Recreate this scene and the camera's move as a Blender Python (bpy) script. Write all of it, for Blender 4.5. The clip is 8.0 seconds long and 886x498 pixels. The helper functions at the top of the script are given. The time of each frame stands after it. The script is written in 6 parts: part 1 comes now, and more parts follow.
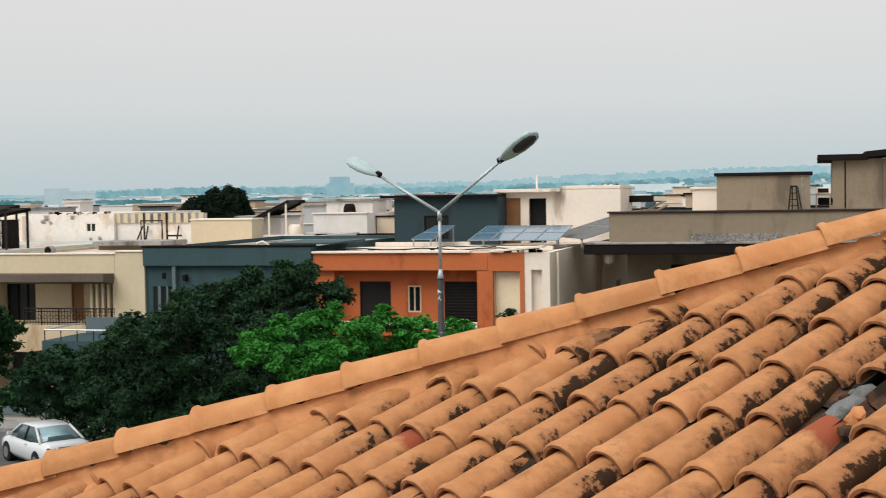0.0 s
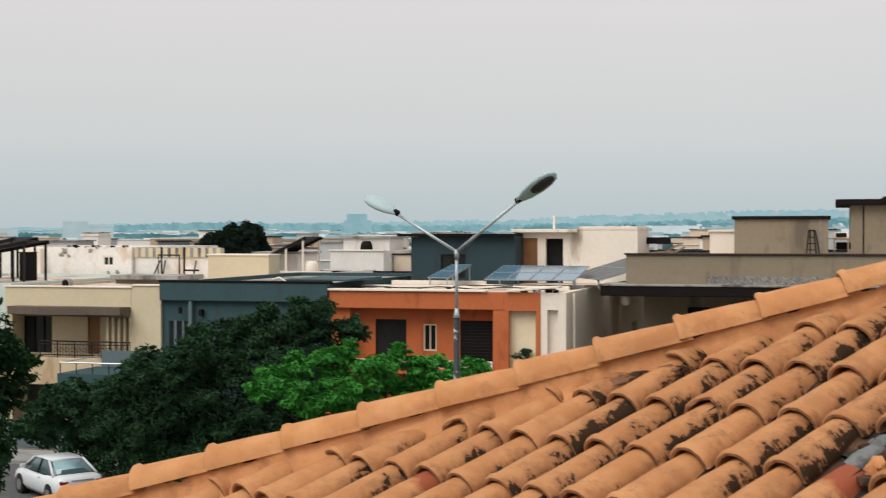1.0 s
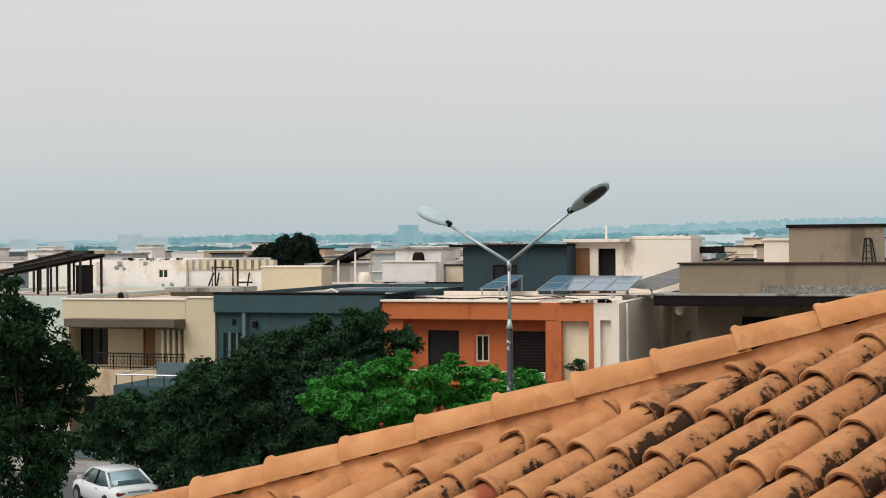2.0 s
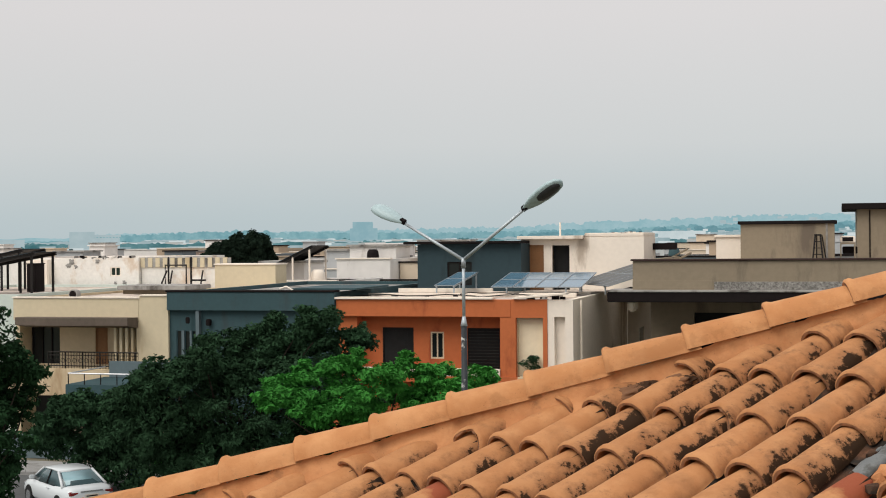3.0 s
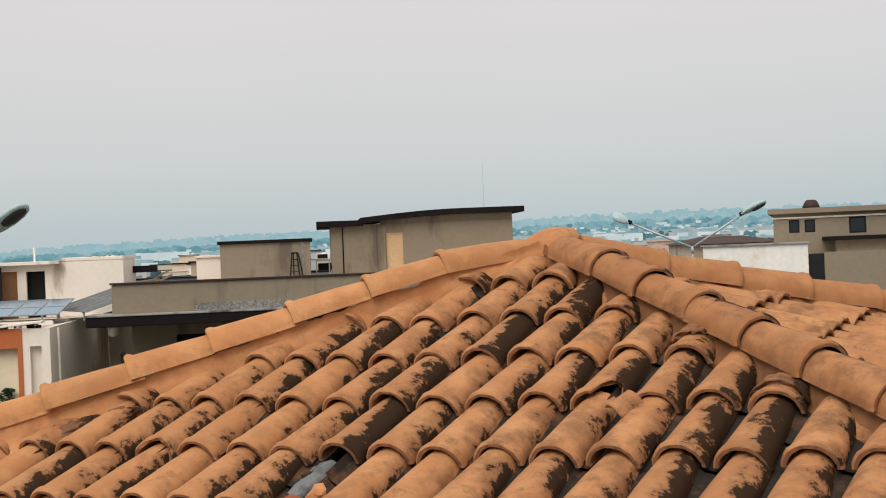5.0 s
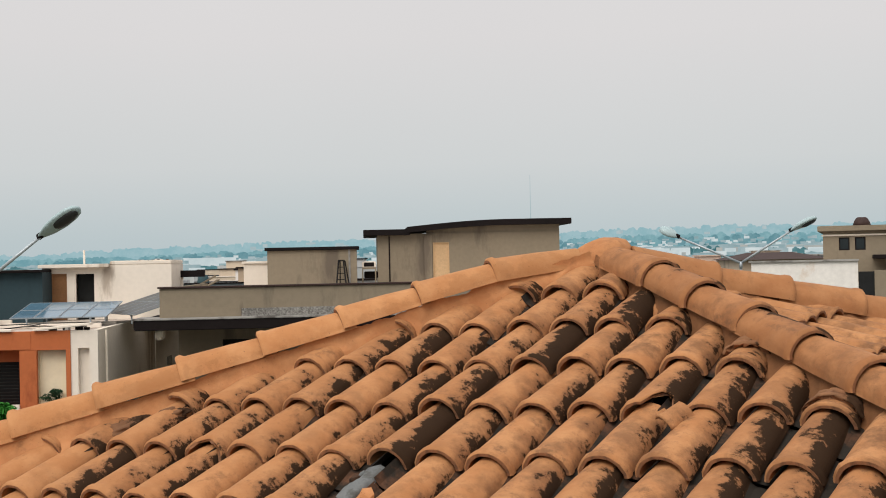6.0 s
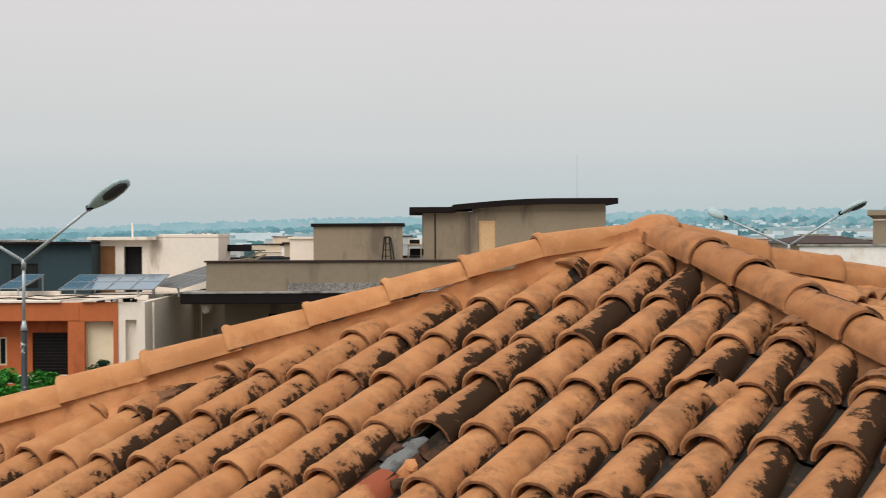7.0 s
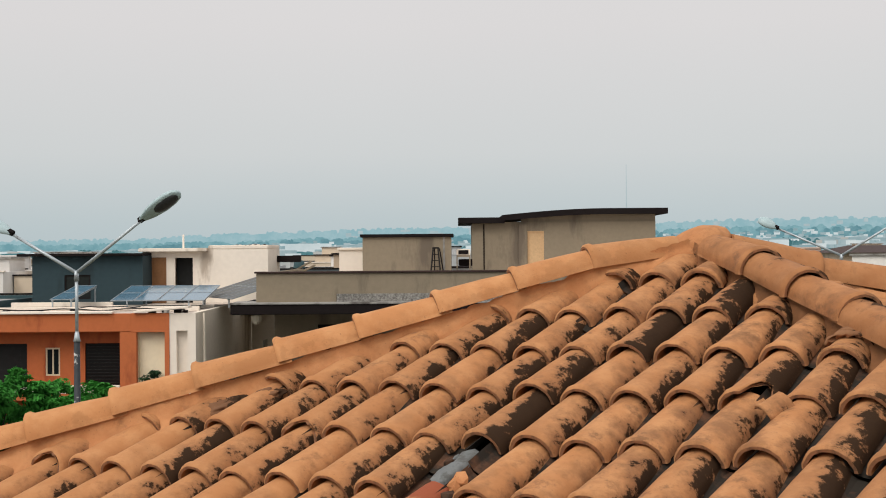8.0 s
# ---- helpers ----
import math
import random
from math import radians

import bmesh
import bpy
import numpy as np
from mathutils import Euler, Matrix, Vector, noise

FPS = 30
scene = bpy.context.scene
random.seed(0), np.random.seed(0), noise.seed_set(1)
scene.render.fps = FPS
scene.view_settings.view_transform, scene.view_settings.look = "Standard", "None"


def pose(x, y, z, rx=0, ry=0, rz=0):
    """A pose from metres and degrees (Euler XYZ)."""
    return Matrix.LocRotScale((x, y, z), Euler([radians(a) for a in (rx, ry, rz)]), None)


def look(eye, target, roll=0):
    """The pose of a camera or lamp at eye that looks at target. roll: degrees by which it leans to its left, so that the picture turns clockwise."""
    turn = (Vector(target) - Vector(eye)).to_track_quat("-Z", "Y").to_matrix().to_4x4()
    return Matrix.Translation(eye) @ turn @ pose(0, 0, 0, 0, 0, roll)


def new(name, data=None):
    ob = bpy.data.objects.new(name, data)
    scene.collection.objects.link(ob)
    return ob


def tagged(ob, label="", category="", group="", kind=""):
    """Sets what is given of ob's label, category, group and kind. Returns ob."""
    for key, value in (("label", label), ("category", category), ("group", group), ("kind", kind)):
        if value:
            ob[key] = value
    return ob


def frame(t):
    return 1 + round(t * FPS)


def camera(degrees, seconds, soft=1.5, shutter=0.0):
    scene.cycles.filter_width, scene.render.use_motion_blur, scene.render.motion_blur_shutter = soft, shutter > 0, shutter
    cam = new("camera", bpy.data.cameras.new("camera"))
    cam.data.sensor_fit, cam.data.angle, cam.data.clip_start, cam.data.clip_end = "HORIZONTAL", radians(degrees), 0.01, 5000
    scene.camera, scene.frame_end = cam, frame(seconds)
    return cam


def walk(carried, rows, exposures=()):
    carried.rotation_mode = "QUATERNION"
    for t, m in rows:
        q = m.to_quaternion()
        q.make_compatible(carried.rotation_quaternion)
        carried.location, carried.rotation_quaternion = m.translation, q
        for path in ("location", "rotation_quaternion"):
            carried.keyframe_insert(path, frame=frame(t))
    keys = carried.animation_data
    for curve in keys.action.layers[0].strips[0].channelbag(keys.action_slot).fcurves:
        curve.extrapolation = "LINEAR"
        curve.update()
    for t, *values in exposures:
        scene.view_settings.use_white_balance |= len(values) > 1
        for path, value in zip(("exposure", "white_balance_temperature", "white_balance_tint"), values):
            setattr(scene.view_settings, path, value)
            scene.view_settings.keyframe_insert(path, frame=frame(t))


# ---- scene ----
cam = camera(35.73, 8.0, soft=1.0, shutter=0.4)
PATH = [
    (0, (0.014, 0.043, 9.270), (-4.065, 9.165, 8.879), -0.90),
    (0.5, (0.020, 0.042, 9.272), (-3.887, 9.240, 8.912), -0.49),
    (1, (0.005, 0.039, 9.281), (-4.183, 9.119, 9.171), -0.04),
    (1.5, (-0.012, 0.045, 9.285), (-4.515, 8.974, 9.265), 0.02),
    (1.7, (-0.010, 0.037, 9.286), (-4.552, 8.946, 9.276), -0.31),
    (2.8, (0.011, -0.020, 9.303), (-4.316, 8.995, 9.210), -0.71),
    (3, (0.016, -0.021, 9.305), (-4.212, 9.041, 9.248), -0.55),
    (3.5, (0.000, 0.000, 9.300), (-4.229, 9.062, 9.235), -0.13),
    (3.7, (-0.003, 0.032, 9.298), (-4.106, 9.152, 9.275), -0.30),
    (3.8, (0.001, 0.077, 9.300), (-3.859, 9.302, 9.304), -0.71),
    (3.9, (0.029, 0.128, 9.294), (-3.233, 9.582, 9.247), -0.84),
    (4, (0.053, 0.145, 9.301), (-2.761, 9.741, 9.251), -1.05),
    (4.1, (0.068, 0.191, 9.306), (-2.194, 9.932, 9.279), -1.76),
    (4.2, (0.095, 0.212, 9.310), (-1.664, 10.056, 9.305), -1.84),
    (4.3, (0.118, 0.194, 9.317), (-1.117, 10.117, 9.360), -1.96),
    (4.4, (0.142, 0.170, 9.320), (-0.886, 10.117, 9.361), -2.05),
    (4.5, (0.155, 0.147, 9.322), (-0.636, 10.115, 9.354), -2.05),
    (4.7, (0.168, 0.132, 9.325), (-0.432, 10.114, 9.308), -2.36),
    (5.8, (0.148, 0.119, 9.320), (-0.817, 10.072, 9.407), -1.63),
    (6, (0.144, 0.119, 9.314), (-0.837, 10.070, 9.400), -1.20),
    (6.5, (0.144, 0.126, 9.302), (-0.878, 10.073, 9.269), -0.86),
    (7, (0.138, 0.127, 9.294), (-1.174, 10.041, 9.227), -0.30),
    (7.5, (0.136, 0.123, 9.295), (-1.408, 10.003, 9.334), -0.67),
    (8, (0.133, 0.130, 9.300), (-1.529, 9.991, 9.311), -0.45),
]
walk(cam, [(t, look(eye, target, roll)) for t, eye, target, roll in PATH], exposures=[(0.0, 0.12), (0.6, 0.11), (1.1, 0.02), (8.0, 0.0)])

# ---- light: overcast, hazy daylight ----
SUN_ELEVATION, SUN_AZIMUTH = 50.0, -158.0
world = bpy.data.worlds.new("overcast_sky")
scene.world = world
world.use_nodes = True
wt = world.node_tree
wt.nodes.clear()


def wnode(kind, **inputs):
    n = wt.nodes.new(kind)
    for k, v in inputs.items():
        n.inputs[k].default_value = v
    return n


w_out, w_bg = wnode("ShaderNodeOutputWorld"), wnode("ShaderNodeBackground", Strength=1.0)
w_sky = wnode("ShaderNodeTexSky")
w_sky.sky_type, w_sky.sun_disc = "NISHITA", False
w_sky.sun_elevation, w_sky.sun_rotation = radians(SUN_ELEVATION), radians(SUN_AZIMUTH)
w_sky.dust_density, w_sky.air_density = 6.0, 1.5
w_dim = wnode("ShaderNodeMix")
w_dim.data_type, w_dim.blend_type = "RGBA", "MULTIPLY"
w_dim.inputs[0].default_value = 1.0
w_dim.inputs[7].default_value = (0.08, 0.08, 0.08, 1)
w_co, w_sep = wnode("ShaderNodeTexCoord"), wnode("ShaderNodeSeparateXYZ")
w_ramp = wnode("ShaderNodeValToRGB")
cr = w_ramp.color_ramp
cr.elements[0].position, cr.elements[0].color = 0.0, (0.50, 0.585, 0.61, 1)
cr.elements[1].position, cr.elements[1].color = 1.0, (0.90, 0.87, 0.87, 1)
for at, colour in ((0.02, (0.53, 0.605, 0.625, 1)), (0.07, (0.65, 0.675, 0.68, 1)), (0.16, (0.735, 0.715, 0.715, 1))):
    e = cr.elements.new(at)
    e.color = colour
w_noise = wnode("ShaderNodeTexNoise", Scale=1.6, Detail=4.0, Roughness=0.5)
w_var = wnode("ShaderNodeMapRange", **{"To Min": 0.94, "To Max": 1.06})
w_mul = wnode("ShaderNodeMix")
w_mul.data_type, w_mul.blend_type = "RGBA", "MULTIPLY"
w_mul.inputs[0].default_value = 1.0
w_mix = wnode("ShaderNodeMix")
w_mix.data_type = "RGBA"
w_mix.inputs[0].default_value = 0.06
wl = wt.links.new
wl(w_co.outputs["Generated"], w_sep.inputs[0])
wl(w_sep.outputs["Z"], w_ramp.inputs[0])
wl(w_co.outputs["Generated"], w_noise.inputs["Vector"])
wl(w_noise.outputs["Fac"], w_var.inputs["Value"])
wl(w_ramp.outputs["Color"], w_mul.inputs[6])
wl(w_var.outputs[0], w_mul.inputs[7])
wl(w_sky.outputs[0], w_dim.inputs[6])
wl(w_mul.outputs[2], w_mix.inputs[6])
wl(w_dim.outputs[2], w_mix.inputs[7])
wl(w_mix.outputs[2], w_bg.inputs["Color"])
wl(w_bg.outputs[0], w_out.inputs["Surface"])

sun = new("sun", bpy.data.lights.new("sun", "SUN"))
sun.data.energy, sun.data.angle, sun.data.color = 2.1, radians(45), (1.0, 0.95, 0.88)
sa, se = radians(SUN_AZIMUTH), radians(SUN_ELEVATION)
sun.matrix_world = look((30 * math.sin(sa) * math.cos(se), 30 * math.cos(sa) * math.cos(se), 30 * math.sin(se) + 20), (0, 0, 20))


# ---- materials ----
def material(name, colour, rough=0.8, grain=8.0, vary=0.18, stain=None, stain_amount=0.0, stain_scale=0.6, streak=1.0, bump=0.15, bump_scale=40.0, metal=0.0, per_object=0.0, coords="Object", spec=0.3):
    """Painted, plastered or cast surface: two scales of tone, optional ragged stains (streak > 1 draws them downwards), fine relief."""
    m = bpy.data.materials.new(name)
    m.use_nodes = True
    t = m.node_tree
    b = t.nodes["Principled BSDF"]
    b.inputs["Roughness"].default_value, b.inputs["Metallic"].default_value = rough, metal
    b.inputs["Specular IOR Level"].default_value = spec
    co = t.nodes.new("ShaderNodeTexCoord")
    n1, n2 = t.nodes.new("ShaderNodeTexNoise"), t.nodes.new("ShaderNodeTexNoise")
    n1.inputs["Scale"].default_value, n1.inputs["Detail"].default_value = grain, 6
    n2.inputs["Scale"].default_value, n2.inputs["Detail"].default_value = grain * 0.09, 4
    for n in (n1, n2):
        t.links.new(co.outputs[coords], n.inputs["Vector"])
    add = t.nodes.new("ShaderNodeMath")
    add.operation = "ADD"
    t.links.new(n1.outputs["Fac"], add.inputs[0])
    t.links.new(n2.outputs["Fac"], add.inputs[1])
    mr = t.nodes.new("ShaderNodeMapRange")
    mr.inputs["From Min"].default_value, mr.inputs["From Max"].default_value = 0.6, 1.4
    mr.inputs["To Min"].default_value, mr.inputs["To Max"].default_value = 1 - vary, 1 + vary
    t.links.new(add.outputs[0], mr.inputs["Value"])
    last = mr.outputs[0]
    if per_object:
        oi, mo, mm = t.nodes.new("ShaderNodeObjectInfo"), t.nodes.new("ShaderNodeMapRange"), t.nodes.new("ShaderNodeMath")
        mo.inputs["To Min"].default_value, mo.inputs["To Max"].default_value = 1 - per_object, 1 + per_object
        mm.operation = "MULTIPLY"
        t.links.new(oi.outputs["Random"], mo.inputs["Value"])
        t.links.new(mo.outputs[0], mm.inputs[0])
        t.links.new(last, mm.inputs[1])
        last = mm.outputs[0]
    tint = t.nodes.new("ShaderNodeMix")
    tint.data_type, tint.blend_type = "RGBA", "MULTIPLY"
    tint.inputs[0].default_value = 1.0
    tint.inputs[6].default_value = (*colour, 1)
    t.links.new(last, tint.inputs[7])
    out = tint.outputs[2]
    if stain:
        mp = t.nodes.new("ShaderNodeMapping")
        mp.inputs["Scale"].default_value = (1, 1, 1 / streak)
        t.links.new(co.outputs[coords], mp.inputs["Vector"])
        ns = t.nodes.new("ShaderNodeTexNoise")
        ns.inputs["Scale"].default_value, ns.inputs["Detail"].default_value, ns.inputs["Roughness"].default_value = stain_scale, 9, 0.65
        t.links.new(mp.outputs[0], ns.inputs["Vector"])
        sr = t.nodes.new("ShaderNodeMapRange")
        sr.inputs["From Min"].default_value, sr.inputs["From Max"].default_value = 0.62 - 0.3 * stain_amount, 0.70 - 0.2 * stain_amount
        t.links.new(ns.outputs["Fac"], sr.inputs["Value"])
        sm = t.nodes.new("ShaderNodeMix")
        sm.data_type = "RGBA"
        sm.inputs[7].default_value = (*stain, 1)
        t.links.new(sr.outputs[0], sm.inputs[0])
        t.links.new(out, sm.inputs[6])
        out = sm.outputs[2]
    t.links.new(out, b.inputs["Base Color"])
    if bump:
        nb, bp = t.nodes.new("ShaderNodeTexNoise"), t.nodes.new("ShaderNodeBump")
        nb.inputs["Scale"].default_value, nb.inputs["Detail"].default_value = bump_scale, 5
        bp.inputs["Strength"].default_value, bp.inputs["Distance"].default_value = bump, 0.01
        t.links.new(co.outputs[coords], nb.inputs["Vector"])
        t.links.new(nb.outputs["Fac"], bp.inputs["Height"])
        t.links.new(bp.outputs[0], b.inputs["Normal"])
    return m


def terracotta(name, colour, pale, moss_side, seed, grime=1.0, black=0.0):
    """Weathered clay: per-piece tone, pale bloom, brown patches and black growth with a ragged edge on the sheltered flank."""
    m = bpy.data.materials.new(name)
    m.use_nodes = True
    t = m.node_tree
    L = t.links.new
    b = t.nodes["Principled BSDF"]
    b.inputs["Roughness"].default_value, b.inputs["Specular IOR Level"].default_value = 0.82, 0.25
    co, oi = t.nodes.new("ShaderNodeTexCoord"), t.nodes.new("ShaderNodeObjectInfo")
    shift = t.nodes.new("ShaderNodeVectorMath")
    shift.operation = "MULTIPLY_ADD"
    shift.inputs[1].default_value = (1, 1, 1)
    sc = t.nodes.new("ShaderNodeVectorMath")
    sc.operation = "SCALE"
    sc.inputs["Scale"].default_value = 1.0
    comb = t.nodes.new("ShaderNodeCombineXYZ")
    rs = t.nodes.new("ShaderNodeMath")
    rs.operation = "MULTIPLY"
    rs.inputs[1].default_value = 57.0 + seed
    L(oi.outputs["Random"], rs.inputs[0])
    for k in range(3):
        L(rs.outputs[0], comb.inputs[k])
    L(comb.outputs[0], shift.inputs[2])
    L(co.outputs["Object"], shift.inputs[0])

    def noise_at(scale, detail, rough):
        n = t.nodes.new("ShaderNodeTexNoise")
        n.inputs["Scale"].default_value, n.inputs["Detail"].default_value, n.inputs["Roughness"].default_value = scale, detail, rough
        L(shift.outputs[0], n.inputs["Vector"])
        return n.outputs["Fac"]

    def ranged(src, a, z, lo=0.0, hi=1.0):
        r = t.nodes.new("ShaderNodeMapRange")
        r.interpolation_type = "SMOOTHSTEP"
        for k, v in (("From Min", a), ("From Max", z), ("To Min", lo), ("To Max", hi)):
            r.inputs[k].default_value = v
        L(src, r.inputs["Value"])
        return r.outputs[0]

    def math_(op, a, c):
        n = t.nodes.new("ShaderNodeMath")
        n.operation = op
        for k, v in enumerate((a, c)):
            if isinstance(v, (int, float)):
                n.inputs[k].default_value = v
            else:
                L(v, n.inputs[k])
        return n.outputs[0]

    def mixed(fac, a, c):
        n = t.nodes.new("ShaderNodeMix")
        n.data_type = "RGBA"
        for k, v in ((0, fac), (6, a), (7, c)):
            if isinstance(v, tuple):
                n.inputs[k].default_value = (*v, 1)
            elif isinstance(v, (int, float)):
                n.inputs[k].default_value = v
            else:
                L(v, n.inputs[k])
        return n.outputs[2]

    tone = mixed(ranged(noise_at(7.0, 5, 0.6), 0.35, 0.68), colour, pale)
    tone = mixed(math_("MULTIPLY", oi.outputs["Random"], 0.35), tone, tuple(c * 0.74 for c in colour))
    brown = math_("MULTIPLY", ranged(noise_at(15.0, 8, 0.72), 0.50, 0.66), ranged(noise_at(4.5, 3, 0.5), 0.45, 0.62))
    where = t.nodes.new("ShaderNodeSeparateXYZ")
    L(oi.outputs["Location"], where.inputs[0])
    brown = math_("MULTIPLY", brown, ranged(where.outputs["X"], -3.0, 0.0, 0.35, 1.0))
    tone = mixed(math_("MULTIPLY", brown, 0.75 * min(1.0, 0.2 + 0.8 * grime)), tone, (0.17, 0.085, 0.045))
    smudge = math_("MULTIPLY", ranged(noise_at(8.0, 7, 0.65), 0.42, 0.68), ranged(oi.outputs["Random"], 0.0, 0.9, 0.8, 0.25))
    # patches strengthen towards +X, so the roof darkens to the right
    smudge = math_("MULTIPLY", math_("MULTIPLY", smudge, grime), ranged(where.outputs["X"], -2.4, 1.2, 0.25, 1.25))
    tone = mixed(smudge, tone, (0.215, 0.102, 0.047))
    speck = ranged(noise_at(90.0, 3, 0.6), 0.66, 0.74)
    tone = mixed(math_("MULTIPLY", speck, 0.45), tone, (0.09, 0.05, 0.03))
    sep = t.nodes.new("ShaderNodeSeparateXYZ")
    L(co.outputs["Object"], sep.inputs[0])
    flank = math_("MULTIPLY", sep.outputs["X"], 12.5)
    upper = ranged(sep.outputs["Y"], 0.02, 0.26, -0.12, 0.22)
    amount = math_("ADD", ranged(oi.outputs["Random"], 0.0, 1.0, -1.12, -0.48), ranged(where.outputs["X"], -3.0, 1.2, -0.40, 0.22))
    amount = math_("ADD", math_("ADD", amount, upper), black)
    grow = math_("ADD", math_("ADD", flank, math_("MULTIPLY", math_("SUBTRACT", noise_at(10.0, 5, 0.62), 0.5), 2.9)), amount)
    fleck = math_("MULTIPLY", math_("SUBTRACT", noise_at(38.0, 7, 0.75), 0.5), 1.5)
    moss = math_("MULTIPLY", ranged(math_("ADD", grow, fleck), 0.14, 0.40), moss_side)
    halo = math_("MULTIPLY", ranged(math_("ADD", grow, fleck), -0.45, 0.30), 0.55 * moss_side)
    tone = mixed(halo, tone, (0.20, 0.092, 0.044))
    tone = mixed(math_("MULTIPLY", moss, 0.92), tone, (0.020, 0.015, 0.011))
    L(math_("SUBTRACT", 0.22, math_("MULTIPLY", moss, 0.2)), b.inputs["Specular IOR Level"])
    L(tone, b.inputs["Base Color"])
    bp = t.nodes.new("ShaderNodeBump")
    bp.inputs["Strength"].default_value, bp.inputs["Distance"].default_value = 0.35, 0.006
    L(math_("ADD", noise_at(60.0, 6, 0.65), math_("MULTIPLY", moss, 0.4)), bp.inputs["Height"])
    L(bp.outputs[0], b.inputs["Normal"])
    return m


def uncovered(name):
    """A clay tile whose upper end, long hidden under its neighbour, is still red."""
    m = terracotta(name, CLAY, CLAY_PALE, 0.5, 31.0)
    t = m.node_tree
    b = t.nodes["Principled BSDF"]
    was = b.inputs["Base Color"].links[0].from_socket
    co, sp, n, a, r, mx = (t.nodes.new(k) for k in ("ShaderNodeTexCoord", "ShaderNodeSeparateXYZ", "ShaderNodeTexNoise", "ShaderNodeMath", "ShaderNodeMapRange", "ShaderNodeMix"))
    n.inputs["Scale"].default_value, n.inputs["Detail"].default_value = 18, 6
    a.operation = "MULTIPLY_ADD"
    a.inputs[1].default_value = 0.16
    r.inputs["From Min"].default_value, r.inputs["From Max"].default_value = 0.335, 0.38
    mx.data_type = "RGBA"
    mx.inputs[7].default_value = (0.28, 0.075, 0.035, 1)
    t.links.new(co.outputs["Object"], sp.inputs[0])
    t.links.new(co.outputs["Object"], n.inputs["Vector"])
    t.links.new(n.outputs["Fac"], a.inputs[0])
    t.links.new(sp.outputs["Y"], a.inputs[2])
    t.links.new(a.outputs[0], r.inputs["Value"])
    t.links.new(r.outputs[0], mx.inputs[0])
    t.links.new(was, mx.inputs[6])
    t.links.new(mx.outputs[2], b.inputs["Base Color"])
    return m


def glass(name, colour, rough=0.06):
    m = bpy.data.materials.new(name)
    m.use_nodes = True
    b = m.node_tree.nodes["Principled BSDF"]
    b.inputs["Base Color"].default_value = (*colour, 1)
    b.inputs["Roughness"].default_value = rough
    b.inputs["Specular IOR Level"].default_value = 0.5
    return m


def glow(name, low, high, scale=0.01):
    """Self-glowing far backdrop: haze and daylight are mixed into its emission colours."""
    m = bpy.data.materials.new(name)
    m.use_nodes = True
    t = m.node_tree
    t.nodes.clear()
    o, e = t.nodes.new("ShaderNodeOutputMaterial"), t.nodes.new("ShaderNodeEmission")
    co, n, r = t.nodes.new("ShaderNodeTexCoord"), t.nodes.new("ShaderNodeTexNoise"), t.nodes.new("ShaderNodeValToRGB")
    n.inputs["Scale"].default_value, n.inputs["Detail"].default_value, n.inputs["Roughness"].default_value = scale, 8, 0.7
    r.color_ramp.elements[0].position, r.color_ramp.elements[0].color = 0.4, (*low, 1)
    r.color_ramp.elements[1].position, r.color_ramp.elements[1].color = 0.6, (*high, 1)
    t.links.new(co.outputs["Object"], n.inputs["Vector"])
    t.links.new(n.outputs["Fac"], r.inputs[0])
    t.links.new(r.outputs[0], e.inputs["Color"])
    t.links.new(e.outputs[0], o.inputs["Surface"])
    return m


CLAY, CLAY_PALE = (0.44, 0.196, 0.078), (0.535, 0.264, 0.115)
M_TILE = terracotta("weathered_clay", CLAY, CLAY_PALE, 1.0, 0.0)
M_CAP = terracotta("ridge_clay", (0.48, 0.214, 0.084), (0.575, 0.287, 0.126), 0.12, 11.0, 0.07)
# Near and far hip clay: wear plus this side's weaker light, in the colour.
M_CAP_WORN_SHADED = terracotta("worn_shaded_ridge_clay", (0.36, 0.155, 0.062), (0.46, 0.215, 0.092), 0.9, 17.0, 0.9, 0.22)
M_CAP_FAR = terracotta("far_ridge_clay", (0.38, 0.165, 0.066), (0.47, 0.225, 0.097), 0.3, 19.0, 0.4)
M_TILE_DARK = terracotta("blackened_clay", CLAY, CLAY_PALE, 1.0, 5.0, 1.3, 0.36)
# Weathered, and darkened as well for the shadows under these hips.
M_MORTAR_WORN_SHADED = terracotta("weathered_shaded_mortar", (0.34, 0.145, 0.06), (0.44, 0.20, 0.09), 0.25, 29.0, 1.2, 0.3)
M_MORTAR_DARK = terracotta("blackened_mortar", (0.17, 0.085, 0.045), (0.30, 0.145, 0.07), 0.9, 37.0, 1.6, 0.9)
M_MORTAR = terracotta("tinted_mortar", (0.48, 0.205, 0.083), (0.58, 0.28, 0.123), 0.10, 23.0, 0.45)
M_RED = uncovered("half_red_clay")
# Lower end faces: darker, browner clay than the barrels.
M_RIM = material("dark_tile_rim", (0.29, 0.135, 0.066), 0.9, 40, 0.35, (0.10, 0.055, 0.035), 0.4, 14.0)
# Grimy, and darker still for the shade between the barrel tiles.
M_PAN = material("grimy_shaded_channel_clay", (0.12, 0.055, 0.029), 0.9, 20, 0.4, (0.025, 0.02, 0.015), 0.9, 7.0)
M_ORANGE = material("burnt_orange_paint", (0.48, 0.135, 0.045), 0.75, 5, 0.10, (0.34, 0.085, 0.03), 0.15, 0.8, 3.0)
M_CREAM = material("cream_paint", (0.60, 0.49, 0.33), 0.8, 4, 0.10, (0.42, 0.30, 0.18), 0.20, 0.5, 4.0)
M_YELLOW = material("yellow_cream_paint", (0.62, 0.535, 0.375), 0.8, 4, 0.08, (0.5, 0.40, 0.25), 0.1, 0.5, 4.0)
